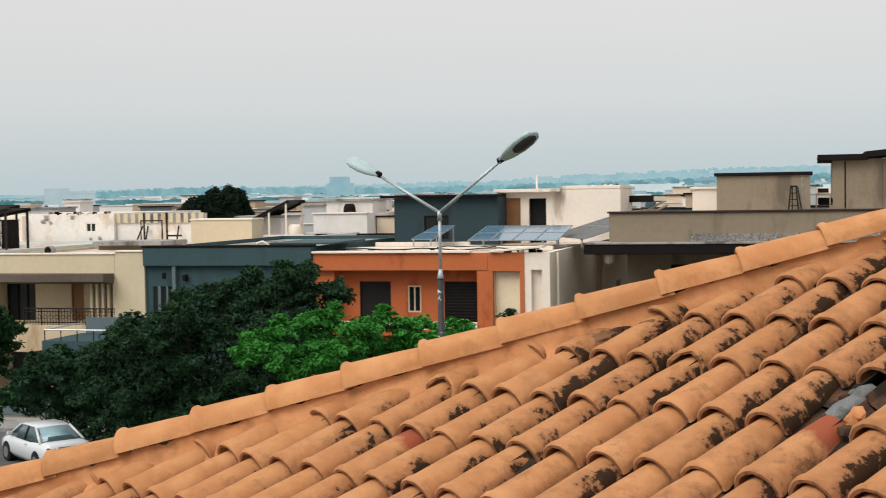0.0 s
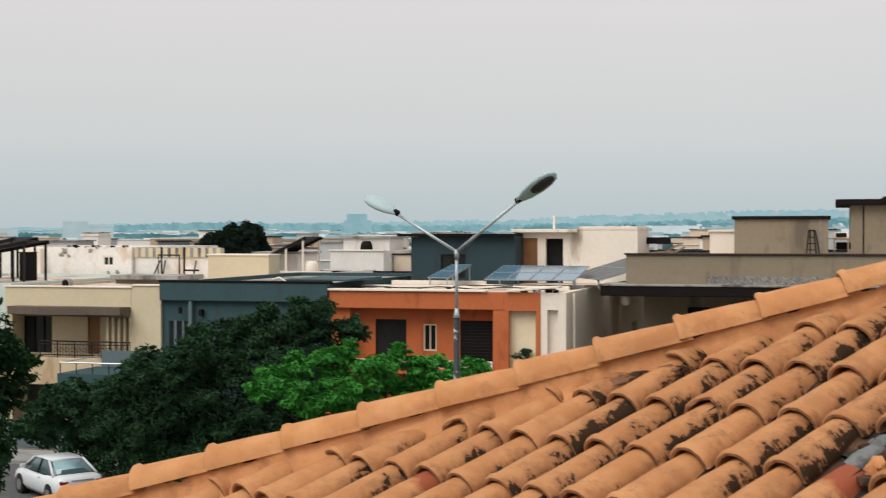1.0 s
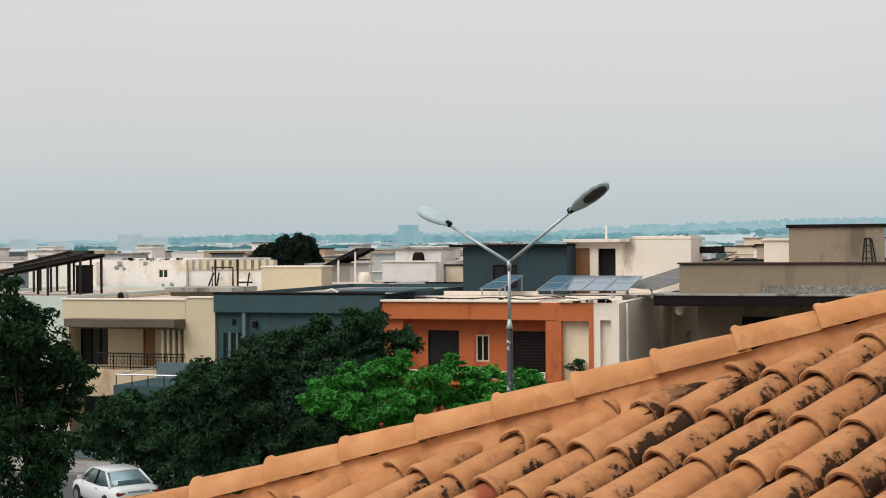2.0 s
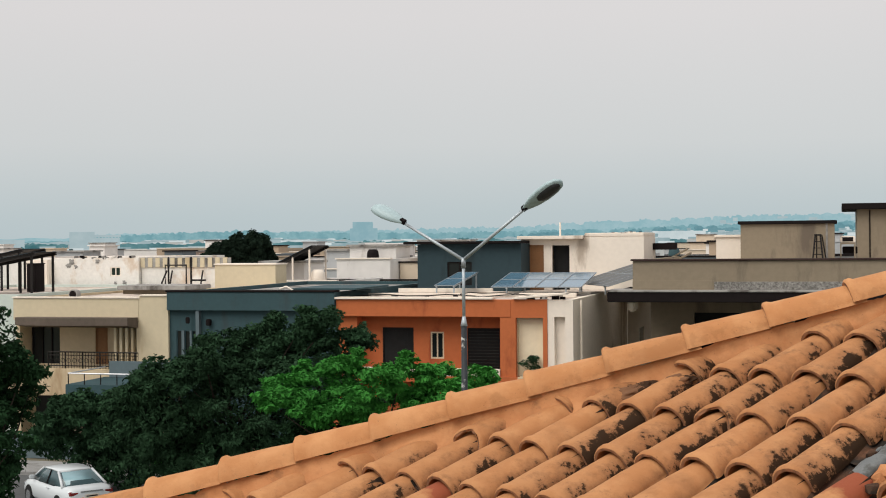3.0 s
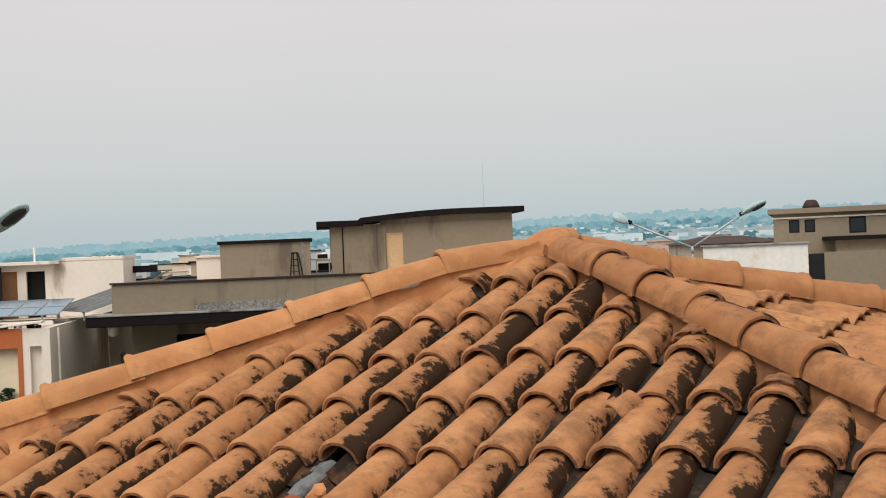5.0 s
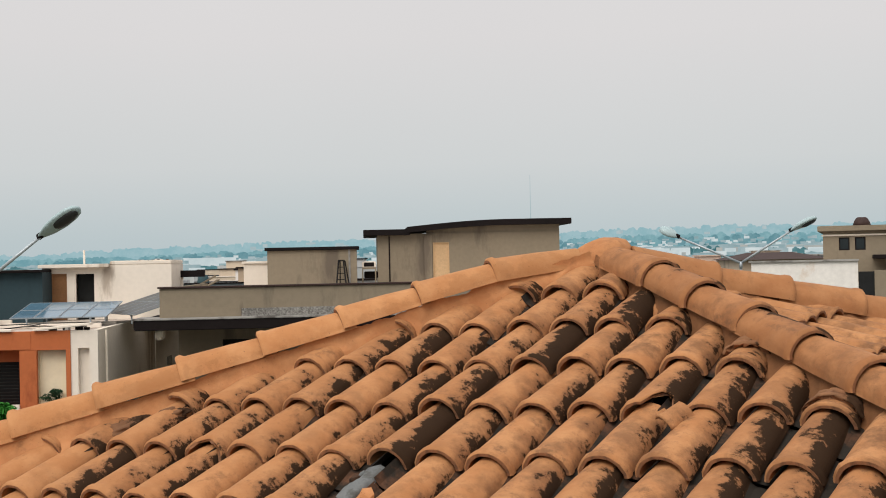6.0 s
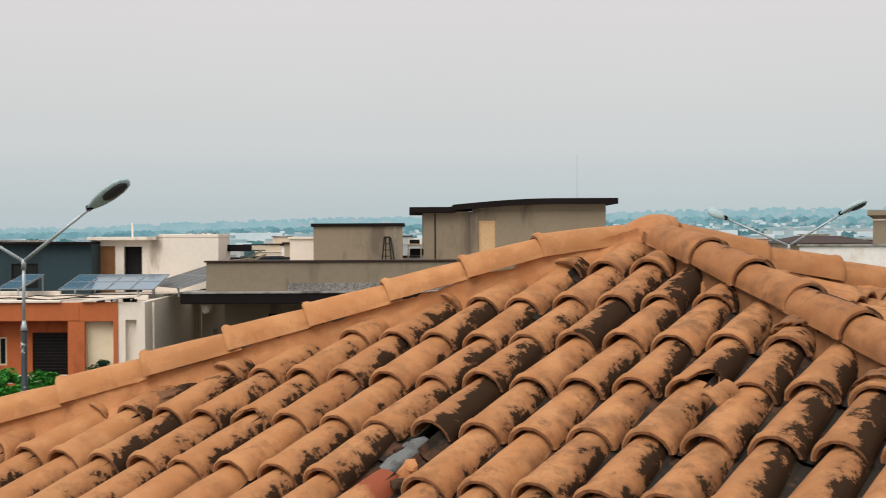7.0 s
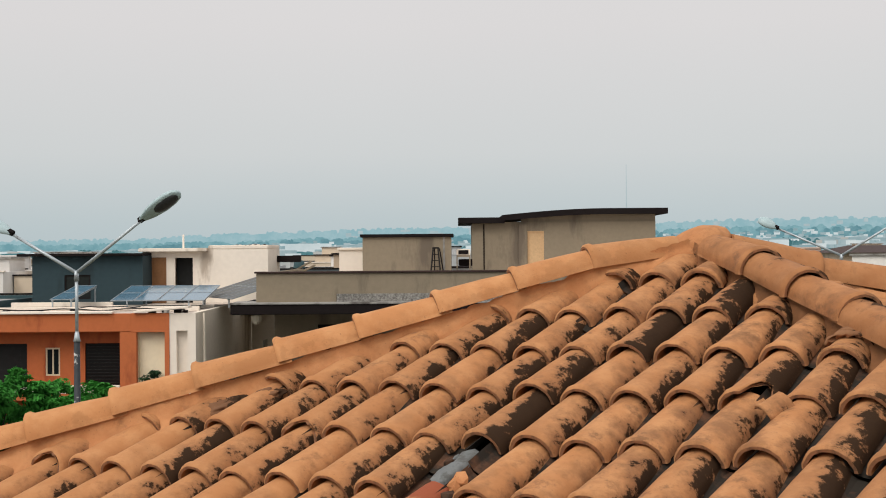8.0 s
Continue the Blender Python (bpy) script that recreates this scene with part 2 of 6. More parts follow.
M_NICHE = material("pale_cream_plaster", (0.80, 0.69, 0.50), 0.8, 4, 0.08, (0.6, 0.48, 0.30), 0.1, 0.5, 4.0)
M_PALE = material("pale_green_white_paint", (0.56, 0.63, 0.585), 0.8, 4, 0.08)
M_CANOPY = material("brown_canopy_paint", (0.12, 0.095, 0.075), 0.8, 5, 0.2)
M_CARGLASS = glass("car_glass", (0.06, 0.10, 0.11), 0.05)
# Pale blue base colour stands for the sky's reflection in the rear window.
M_CARGLASS_REAR = glass("sky_coloured_car_glass", (0.22, 0.36, 0.40), 0.05)
M_LEAF_MID = material("mid_green_leaf", (0.016, 0.045, 0.018), 0.85, 1.2, 0.6, bump=0, spec=0.08)
M_RUBBLE = material("blue_grey_rubble", (0.17, 0.18, 0.18), 0.95, 22, 0.35, (0.10, 0.10, 0.095), 0.45, 12.0)
M_WHITE = material("off_white_paint", (0.83, 0.75, 0.65), 0.8, 4, 0.06, (0.50, 0.42, 0.34), 0.08, 0.5, 4.0)
M_RUIN = material("peeling_white_plaster", (0.80, 0.77, 0.72), 0.9, 5, 0.12, (0.66, 0.55, 0.44), 0.26, 0.55, 1.3)
M_SLATE = material("slate_blue_paint", (0.037, 0.077, 0.087), 0.75, 5, 0.12, (0.040, 0.058, 0.064), 0.3, 0.6, 4.0)
M_SLATE_DARK = material("dark_slate_paint", (0.024, 0.048, 0.058), 0.75, 5, 0.12, (0.018, 0.034, 0.04), 0.3, 0.6, 4.0)
M_SLATE_LIGHT = material("grey_blue_trim", (0.11, 0.15, 0.165), 0.7, 6, 0.1)
M_TAUPE = material("taupe_paint", (0.25, 0.205, 0.145), 0.8, 5, 0.10, (0.15, 0.12, 0.09), 0.2, 0.5, 4.0)
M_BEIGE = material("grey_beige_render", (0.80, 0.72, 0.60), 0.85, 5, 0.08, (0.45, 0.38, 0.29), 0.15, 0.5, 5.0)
M_DARK = material("dark_brown_slab", (0.013, 0.010, 0.010), 0.85, 6, 0.25, spec=0.1)
M_DARKRED = material("dark_maroon_edge", (0.05, 0.028, 0.024), 0.7, 6, 0.25)
M_ROOFTOP = material("pale_rooftop_screed", (0.58, 0.50, 0.43), 0.95, 3, 0.2, (0.24, 0.19, 0.15), 0.35, 0.7)
M_CONCRETE = material("bare_concrete", (0.33, 0.32, 0.30), 0.92, 4, 0.2, (0.12, 0.11, 0.10), 0.45, 0.7, 3.0)
M_MOSAIC = material("pebble_mosaic", (0.27, 0.26, 0.24), 0.85, 14, 0.7, (0.13, 0.12, 0.11), 0.45, 9.0)
# Near-black sheets of this stand for the shade inside doorways and the garage.
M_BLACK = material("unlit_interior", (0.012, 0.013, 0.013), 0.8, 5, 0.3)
M_IRON = material("dark_iron", (0.018, 0.016, 0.015), 0.55, 12, 0.3, metal=0.4)
M_STEEL = material("galvanised_steel", (0.42, 0.47, 0.50), 0.45, 14, 0.18, (0.2, 0.2, 0.2), 0.15, 3.0, metal=0.35)
M_POLE_DARK = material("dark_pole_paint", (0.03, 0.035, 0.04), 0.6, 10, 0.4, (0.55, 0.55, 0.52), 0.12, 5.0)
M_LAMP = material("grey_lamp_housing", (0.38, 0.49, 0.51), 0.35, 10, 0.1)
M_LENS = material("smoked_lamp_cover", (0.035, 0.037, 0.04), 0.25, 10, 0.2)
M_WOOD = material("brown_wood_door", (0.27, 0.13, 0.055), 0.6, 12, 0.2)
M_PLY = material("raw_plywood", (0.60, 0.40, 0.22), 0.75, 10, 0.15)
M_FRAME = material("white_window_frame", (0.70, 0.66, 0.58), 0.5, 10, 0.05)
M_GLASS = glass("dark_window_glass", (0.012, 0.016, 0.017))
M_GREENGLASS = glass("green_window_glass", (0.02, 0.035, 0.028))
# Third array: greyer, rougher glass without the coat.
M_PANEL_MATTE = glass("matte_dark_solar_glass", (0.07, 0.08, 0.085), 0.45)
# Blue base colour is lifted to carry the sky's sheen on the panels.
M_PANEL = glass("solar_cell_glass", (0.10, 0.20, 0.28), 0.10)
M_PANEL_FRAME = material("anodised_panel_frame", (0.30, 0.34, 0.37), 0.4, 10, 0.1, metal=0.4)
M_PANEL.node_tree.nodes["Principled BSDF"].inputs["Coat Weight"].default_value = 0.25
M_ALU = material("aluminium_rail", (0.62, 0.64, 0.66), 0.4, 10, 0.1, metal=0.5)
M_ROAD = material("worn_asphalt", (0.085, 0.088, 0.088), 0.9, 6, 0.25, (0.13, 0.13, 0.125), 0.4, 0.25)
M_PAVE = material("concrete_pavement", (0.26, 0.26, 0.25), 0.9, 4, 0.2, (0.14, 0.13, 0.12), 0.3, 0.4)
M_GROUND = material("dry_ground", (0.16, 0.145, 0.10), 0.95, 0.6, 0.3, (0.06, 0.075, 0.035), 0.6, 0.03)
M_CARPAINT = material("white_car_paint", (0.62, 0.66, 0.68), 0.22, 10, 0.02, bump=0, spec=0.6)
M_RUBBER = material("black_rubber", (0.012, 0.012, 0.012), 0.8, 20, 0.2)
M_TAIL = glass("red_tail_light", (0.20, 0.02, 0.02), 0.15)
M_CHROME = material("bright_metal", (0.6, 0.62, 0.64), 0.25, 10, 0.05, metal=0.9, bump=0)
M_BIN = material("blue_plastic", (0.02, 0.06, 0.26), 0.5, 8, 0.15)
M_BARK = material("grey_brown_bark", (0.035, 0.028, 0.02), 0.95, 12, 0.35)
M_LEAF = material("deep_green_leaf", (0.028, 0.066, 0.032), 0.85, 1.2, 0.6, bump=0, spec=0.08)
M_LEAF_BRIGHT = material("bright_green_leaf", (0.045, 0.21, 0.034), 0.8, 1.4, 0.5, bump=0, spec=0.1)
M_LEAF_FAR = material("far_dark_leaf", (0.014, 0.026, 0.017), 0.9, 0.5, 0.5, bump=0, spec=0.05)


# ---- building helpers ----
def mesh_object(name, bm, mat, smooth=False):
    me = bpy.data.meshes.new(name)
    bm.to_mesh(me)
    bm.free()
    me.materials.append(mat)
    if smooth:
        me.polygons.foreach_set("use_smooth", [True] * len(me.polygons))
    return new(name, me)


def part(name, bm, mat, parent, label="", smooth=False):
    ob = mesh_object(name, bm, mat, smooth)
    ob.parent = parent
    if label:
        ob["label"] = label
    return ob


def thing(name, m, label, category, group="", kind=""):
    ob = new(name)
    ob.matrix_basis = m
    return tagged(ob, label, category, group, kind)


def box(bm, x0, x1, y0, y1, z0, z1, m=None):
    vs = [bm.verts.new(m @ Vector(c) if m else c) for c in ((x0, y0, z0), (x1, y0, z0), (x1, y1, z0), (x0, y1, z0), (x0, y0, z1), (x1, y0, z1), (x1, y1, z1), (x0, y1, z1))]
    for f in ((3, 2, 1, 0), (4, 5, 6, 7), (0, 1, 5, 4), (1, 2, 6, 5), (2, 3, 7, 6), (3, 0, 4, 7)):
        bm.faces.new([vs[i] for i in f])
    return vs


def boxed(*spec):
    bm = bmesh.new()
    for s in spec:
        box(bm, *s)
    return bm


def soft_box(*spec, r=0.03):
    bm = boxed(*spec)
    bmesh.ops.bevel(bm, geom=list(bm.edges), offset=r, segments=2, affect="EDGES")
    return bm


def front_wall(bm, x0, x1, z0, z1, y0, y1, openings=()):
    """A wall along x, from y0 to y1 thick, with real openings (xa, xb, za, zb) through it."""
    xs = sorted({x0, x1, *(v for o in openings for v in o[:2] if x0 < v < x1)})
    zs = sorted({z0, z1, *(v for o in openings for v in o[2:] if z0 < v < z1)})
    solid = {}
    for i in range(len(xs) - 1):
        for k in range(len(zs) - 1):
            mx, mz = (xs[i] + xs[i + 1]) / 2, (zs[k] + zs[k + 1]) / 2
            solid[i, k] = not any(o[0] < mx < o[1] and o[2] < mz < o[3] for o in openings)
    made = {}

    def at(i, k, y):
        if (i, k, y) not in made:
            made[i, k, y] = bm.verts.new((xs[i], y, zs[k]))
        return made[i, k, y]

    for (i, k), full in solid.items():
        if not full:
            continue
        bm.faces.new((at(i, k, y0), at(i + 1, k, y0), at(i + 1, k + 1, y0), at(i, k + 1, y0)))
        bm.faces.new((at(i, k + 1, y1), at(i + 1, k + 1, y1), at(i + 1, k, y1), at(i, k, y1)))
        for (di, dk), (p, q) in (((-1, 0), ((i, k + 1), (i, k))), ((1, 0), ((i + 1, k), (i + 1, k + 1))), ((0, -1), ((i, k), (i + 1, k))), ((0, 1), ((i + 1, k + 1), (i, k + 1)))):
            if not solid.get((i + di, k + dk), False):
                bm.faces.new((at(*q, y0), at(*p, y0), at(*p, y1), at(*q, y1)))
    return bm


def tube(bm, points, radius, sides=8, radius_end=None):
    """A round bar through points."""
    pts = [Vector(p) for p in points]
    rings = []
    for i, p in enumerate(pts):
        d = (pts[min(i + 1, len(pts) - 1)] - pts[max(i - 1, 0)]).normalized()
        side = d.cross(Vector((0, 0, 1)) if abs(d.z) < 0.9 else Vector((1, 0, 0))).normalized()
        up = side.cross(d)
        r = radius if radius_end is None else radius + (radius_end - radius) * i / (len(pts) - 1)
        rings.append([bm.verts.new(p + r * (math.cos(a) * side + math.sin(a) * up)) for a in (2 * math.pi * k / sides for k in range(sides))])
    for a, b in zip(rings, rings[1:]):
        for k in range(sides):
            bm.faces.new((a[k], a[(k + 1) % sides], b[(k + 1) % sides], b[k]))
    bm.faces.new(rings[0][::-1])
    bm.faces.new(rings[-1])


def tubed(points, radius, sides=8, radius_end=None):
    bm = bmesh.new()
    tube(bm, points, radius, sides, radius_end)
    return bm


# The street grid: x along the row of house fronts, y away from the street.
GRID = Matrix.Translation((-20.96, 55.47, 0)) @ Euler((0, 0, math.atan2(0.155, 0.988))).to_matrix().to_4x4()


def on_grid(w, b, z=0.0, turn=0.0):
    return GRID @ pose(w, b, z, 0, 0, turn)


# ---- ground ----
bm = bmesh.new()
R = [0, 30, 60, 100, 200, 500, 1500, 4500]
grid_v = []
for r in R[1:]:
    grid_v.append([bm.verts.new((r * math.cos(a), r * math.sin(a) + 40, -0.02)) for a in (2 * math.pi * k / 48 for k in range(48))])
bm.faces.new(grid_v[0])
for a, b in zip(grid_v, grid_v[1:]):
    for k in range(48):
        bm.faces.new((a[k], b[k], b[(k + 1) % 48], a[(k + 1) % 48]))
bmesh.ops.recalc_face_normals(bm, faces=bm.faces)
tagged(mesh_object("ground", bm, M_GROUND), "dusty ground with patches of grass", "ground", kind="structure")
road = mesh_object("road", boxed((-90, 90, -17.6, -9.4, -0.3, 0.0)), M_ROAD)
road.matrix_basis = GRID
tagged(road, "worn grey asphalt residential street", "road", kind="structure")
for y0, y1 in ((-9.4, -6.8), (-20.0, -17.6)):
    p = mesh_object("pavement", soft_box((-90, 90, y0, y1, -0.3, 0.14), r=0.02), M_PAVE)
    p.matrix_basis = GRID
    tagged(p, "concrete pavement beside the street", "pavement", kind="structure")

# ---- the tiled hip roof ----
ROOF = Matrix(((0.8893, 0.4235, -0.1725, 0.2317), (-0.4573, 0.8236, -0.3354, 6.4307), (0.0, 0.3772, 0.9261, 9.4714), (0, 0, 0, 1)))
PITCH_U, PITCH_V, TILE_R = 0.207, 0.358, 0.092
EAVE = 4.35
DIR_L, DIR_N = Vector((-0.6795, -0.7337, 0)), Vector((0.783, -0.622, 0))
far_dir = Vector((math.sin(radians(76)), math.cos(radians(76)), -0.20)).normalized()
DIR_F = (ROOF.to_3x3().inverted() @ far_dir).normalized()

hip_roof = thing("tiled_house", ROOF, "house top with weathered orange clay barrel tile roof", "house")


def barrel_mesh(name, length, r0, r1, thick, mat, seed, arc=88, seg=14, wobble=0.004, chip=0.0, lip=0.003, bite=None):
    """A tapered half-round clay tile: axis along y, open lower end at y = 0 with a thick rolled lip."""
    rnd = random.Random(seed)
    verts, faces, smooth = [], [], []
    angles = [radians(-arc + 2 * arc * k / seg) for k in range(seg + 1)]

    def ring(y, r, jag=0.0):
        start = len(verts)
        for k, a in enumerate(angles):
            rr = r + rnd.uniform(-wobble, wobble) * 0.4
            verts.append((rr * math.sin(a), y + (rnd.uniform(0, jag) if jag else 0), rr * math.cos(a) * 0.92))
        return start

    def strip(a, b, flip=False, soft=True):
        for k in range(seg):
            f = (a + k, a + k + 1, b + k + 1, b + k)
            faces.append(f[::-1] if flip else f)
            smooth.append(soft)

    o0, oa, o1, o2 = ring(0, r0 - 0.005, chip), ring(0.007, r0 + lip * 0.7), ring(0.024, r0 + lip), ring(0.042, r0 - 0.003)
    om, o3 = ring(length * 0.55, (r0 + r1) / 2 + 0.001), ring(length, r1)
    for a, b in ((o0, oa), (oa, o1), (o1, o2), (o2, om), (om, o3)):
        strip(a, b)
    i0, i1 = ring(0.0, r0 - thick, chip), ring(length, r1 - thick)
    strip(i0, i1, True)
    e0 = len(verts)
    verts.extend(verts[o0 : o0 + seg + 1])
    e1 = len(verts)
    verts.extend(verts[i0 : i0 + seg + 1])
    rim_first = len(faces)
    strip(e0, e1, True, False)
    rim_last = len(faces)
    e2 = len(verts)
    verts.extend(verts[o3 : o3 + seg + 1])
    e3 = len(verts)
    verts.extend(verts[i1 : i1 + seg + 1])
    strip(e2, e3, False, False)
    for side in (0, seg):
        q = (o0 + side, o3 + side, i1 + side, i0 + side)
        faces.append(q if side else q[::-1])
        smooth.append(False)
    if bite:
        centre, reach, deep = bite
        for i, (x, y, z) in enumerate(verts):
            side = math.degrees(math.atan2(x, z))
            pull = max(0.0, 1 - abs(side - centre) / reach) ** 0.6
            if y < 0.05:
                verts[i] = (x, y + deep * pull * rnd.uniform(0.8, 1.15), z)
    me = bpy.data.meshes.new(name)
    me.from_pydata(verts, [], faces)
    me.polygons.foreach_set("use_smooth", smooth)
    me.materials.append(mat)
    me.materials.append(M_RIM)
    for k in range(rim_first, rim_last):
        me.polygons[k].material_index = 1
    me.update()
    return me


TILE_LENGTH = 0.43
tile_meshes = [barrel_mesh("tile", TILE_LENGTH, TILE_R + 0.002 * (k % 3), TILE_R - 0.024, 0.017, M_TILE, 40 + k) for k in range(6)]
red_mesh = barrel_mesh("tile", TILE_LENGTH, TILE_R, TILE_R - 0.024, 0.017, M_RED, 77)
broken_mesh = barrel_mesh("tile", TILE_LENGTH, TILE_R + 0.003, TILE_R - 0.024, 0.016, M_TILE, 79, bite=(48, 46, 0.13))
dark_mesh = barrel_mesh("tile", TILE_LENGTH, TILE_R, TILE_R - 0.024, 0.017, M_TILE_DARK, 81)
short_mesh = barrel_mesh("tile", TILE_LENGTH * 0.9, TILE_R + 0.002, TILE_R - 0.016, 0.016, M_TILE, 78, bite=(20, 60, 0.05))

rnd = random.Random(5)
SINK = -0.190  # tile axis height under the line of the ridge tops


def hip_v(u):
    return u * (0.7337 / -0.6795) if u < 0 else u * (0.622 / 0.783)


def lay_tile(parent, mesh, m):
    ob = new("tile", mesh)
    ob.parent = parent
    ob.matrix_basis = m
    return ob


MISSING = {(0, 3)}
for k in range(-23, 24):
    u = PITCH_U * k - 0.012
    for j in range(-3, 10):
        v = 1.175 + PITCH_V * j - 0.06 * u + rnd.uniform(-0.012, 0.012)
        top = hip_v(u)
        jitter = (rnd.uniform(-0.007, 0.007), rnd.uniform(-1.4, 1.4), rnd.uniform(-1.6, 1.6), rnd.uniform(-0.004, 0.006))
        pick = rnd.randrange(6)
        clear = 0.09 if u > 0.1 else -0.04
        if v < top + clear + 0.11 or v > EAVE + 0.1 or abs(u) > 4.6 or (k, j) in MISSING:
            continue
        room = v - (top + clear)
        mesh = tile_meshes[pick]
        if (k, j) in ((-4, 2), (-9, 3)):
            mesh = short_mesh
        if (k, j) == (4, 1):
            mesh = broken_mesh
        if (k, j) in ((0, 4), (-8, 5)):
            mesh = red_mesh
        if (k, j) in ((-6, 3), (0, 2), (-7, 2), (7, 2), (2, -1), (1, 0), (5, 0), (-1, 3)):
            mesh = dark_mesh
        stretch = min(1.0, room / TILE_LENGTH)
        m = Matrix.Translation((u + jitter[0], -v, SINK + jitter[3])) @ Euler((radians(-2.2), radians(jitter[1]), radians(jitter[2]))).to_matrix().to_4x4() @ Matrix.Diagonal((1, stretch, 1, 1))
        lay_tile(hip_roof, mesh, m)

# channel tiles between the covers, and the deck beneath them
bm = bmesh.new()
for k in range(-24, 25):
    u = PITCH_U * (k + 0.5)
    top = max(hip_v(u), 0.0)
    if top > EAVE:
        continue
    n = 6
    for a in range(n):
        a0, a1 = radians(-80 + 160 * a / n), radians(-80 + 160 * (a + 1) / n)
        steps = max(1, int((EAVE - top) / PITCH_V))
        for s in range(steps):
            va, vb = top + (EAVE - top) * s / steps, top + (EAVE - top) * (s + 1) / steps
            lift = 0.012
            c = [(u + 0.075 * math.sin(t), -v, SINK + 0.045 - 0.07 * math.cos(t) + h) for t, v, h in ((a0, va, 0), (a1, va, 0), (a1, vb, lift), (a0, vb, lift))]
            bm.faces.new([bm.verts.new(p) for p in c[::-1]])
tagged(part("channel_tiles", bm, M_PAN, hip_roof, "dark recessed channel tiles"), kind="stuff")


corner_l, corner_n = DIR_L * (EAVE / 0.7337), DIR_N * (EAVE / 0.622)
corner_f = DIR_F * 6.2
down = Vector((0, 0, -0.235))
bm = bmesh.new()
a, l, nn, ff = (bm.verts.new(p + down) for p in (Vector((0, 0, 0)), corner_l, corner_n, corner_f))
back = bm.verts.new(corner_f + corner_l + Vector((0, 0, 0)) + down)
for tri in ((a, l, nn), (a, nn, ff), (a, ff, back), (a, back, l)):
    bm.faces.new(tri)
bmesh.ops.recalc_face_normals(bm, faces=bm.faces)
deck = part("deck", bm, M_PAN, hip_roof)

# hip caps: overlapping barrels with mortar beds under their edges
cap_meshes = [barrel_mesh("ridge_cap", 0.42, 0.116 + 0.003 * (k % 2), 0.097, 0.018, M_CAP, 140 + k, arc=84, lip=0.007) for k in range(4)]


worn_shaded_caps = [barrel_mesh("ridge_cap", 0.42, 0.116 + 0.004 * (k % 2), 0.096, 0.018, M_CAP_WORN_SHADED, 180 + k, arc=100, seg=16, lip=0.006) for k in range(4)]

far_caps = [barrel_mesh("ridge_cap", 0.42, 0.116, 0.100, 0.016, M_CAP_FAR, 190 + k, arc=100, lip=0.005) for k in range(4)]


def lay_caps(direction, first, count, pitch, drop, face_normal=Vector((0, 0, 1)), sag_first=0.0, girth=1.0, kinds=None):
    d = direction.normalized()
    for k in range(count):
        s = first + pitch * k
        foot = d * s + Vector((0, 0, drop))
        head = d * (s - 0.42) + Vector((0, 0, drop - 0.012 - (sag_first if k == 0 else 0)))
        y = (head - foot).normalized()
        x = y.cross(face_normal).normalized()
        z = x.cross(y)
        m = Matrix((x, y, z)).transposed().to_4x4()
        m.translation = foot - z * 0.110 * girth + x * rnd.uniform(-0.006, 0.006)
        m = m @ Euler((radians(rnd.uniform(-0.6, 0.6)), radians(rnd.uniform(-4, 4)), radians(rnd.uniform(-1.2, 1.2)))).to_matrix().to_4x4() @ Matrix.Diagonal((girth, 1, girth, 1))
        ob = new("ridge_cap", (kinds or cap_meshes)[rnd.randrange(4)])
        ob.parent = hip_roof
        ob.matrix_basis = m


UP_LOCAL = ROOF.to_3x3().inverted() @ Vector((0, 0, 1))
lay_caps(DIR_L, 0.545, 15, 0.3595, 0.0, UP_LOCAL, 0.05)
lay_caps(DIR_N, 0.605, 14, 0.354, -0.030, UP_LOCAL, 0.008, 0.87, worn_shaded_caps)
lay_caps(DIR_F, 0.565, 12, 0.357, -0.085, UP_LOCAL, -0.03, 0.94, far_caps)


def bed(direction, across, length, inner, outer, z_in, z_out, seed, widen=(9.0, 9.5, 0.0)):
    """A hand-trowelled mortar wall between the caps and the tile heads; it spreads out past widen[0] metres."""
    d, x = direction.normalized(), across.normalized()
    bm = bmesh.new()
    rows = []
    n = int(length / 0.018)
    for i in range(n + 1):
        s = 0.10 + (length - 0.10) * i / n
        line = []
        spread = widen[2] * max(0.0, min(1.0, (s - widen[0]) / (widen[1] - widen[0])))
        reach = outer + spread + 0.045 * noise.noise((s * 5, seed, 0.3)) + 0.035 * noise.noise((s * 17, seed, 4.1))
        for q in range(9):
            f = q / 8
            off = inner + (reach - inner) * f ** 1.5 + 0.014 * f * noise.noise((s * 26, f * 4, seed + 3))
            z = z_in + (z_out - z_in) * f + 0.018 * noise.noise((s * 9, f * 3, seed)) + 0.010 * noise.noise((s * 31, f * 9, seed))
            line.append(bm.verts.new(d * s + x * off + Vector((0, 0, z))))
        rows.append(line)
    for a, b in zip(rows, rows[1:]):
        for q in range(8):
            bm.faces.new((a[q], a[q + 1], b[q + 1], b[q]))
    bmesh.ops.recalc_face_normals(bm, faces=bm.faces)
    return bm


part("mortar_bed", bed(DIR_L, Vector((0.7337, -0.6795, 0)), 5.6, 0.112, 0.175, -0.078, -0.205, 1.0, (1.4, 2.1, 0.045)), M_MORTAR, hip_roof, "cracked orange mortar under the ridge tiles", True)
part("mortar_bed", bed(DIR_N, Vector((-0.622, -0.783, 0)), 6.0, 0.082, 0.180, -0.105, -0.228, 2.0), M_MORTAR_WORN_SHADED, hip_roof, smooth=True)

# the face beyond the near hip
NF = DIR_N.cross(DIR_F).normalized()
if NF.dot(UP_LOCAL) < 0:
    NF = -NF
fall2 = (UP_LOCAL.dot(NF) * NF - UP_LOCAL).normalized()
across2 = NF.cross(fall2).normalized()
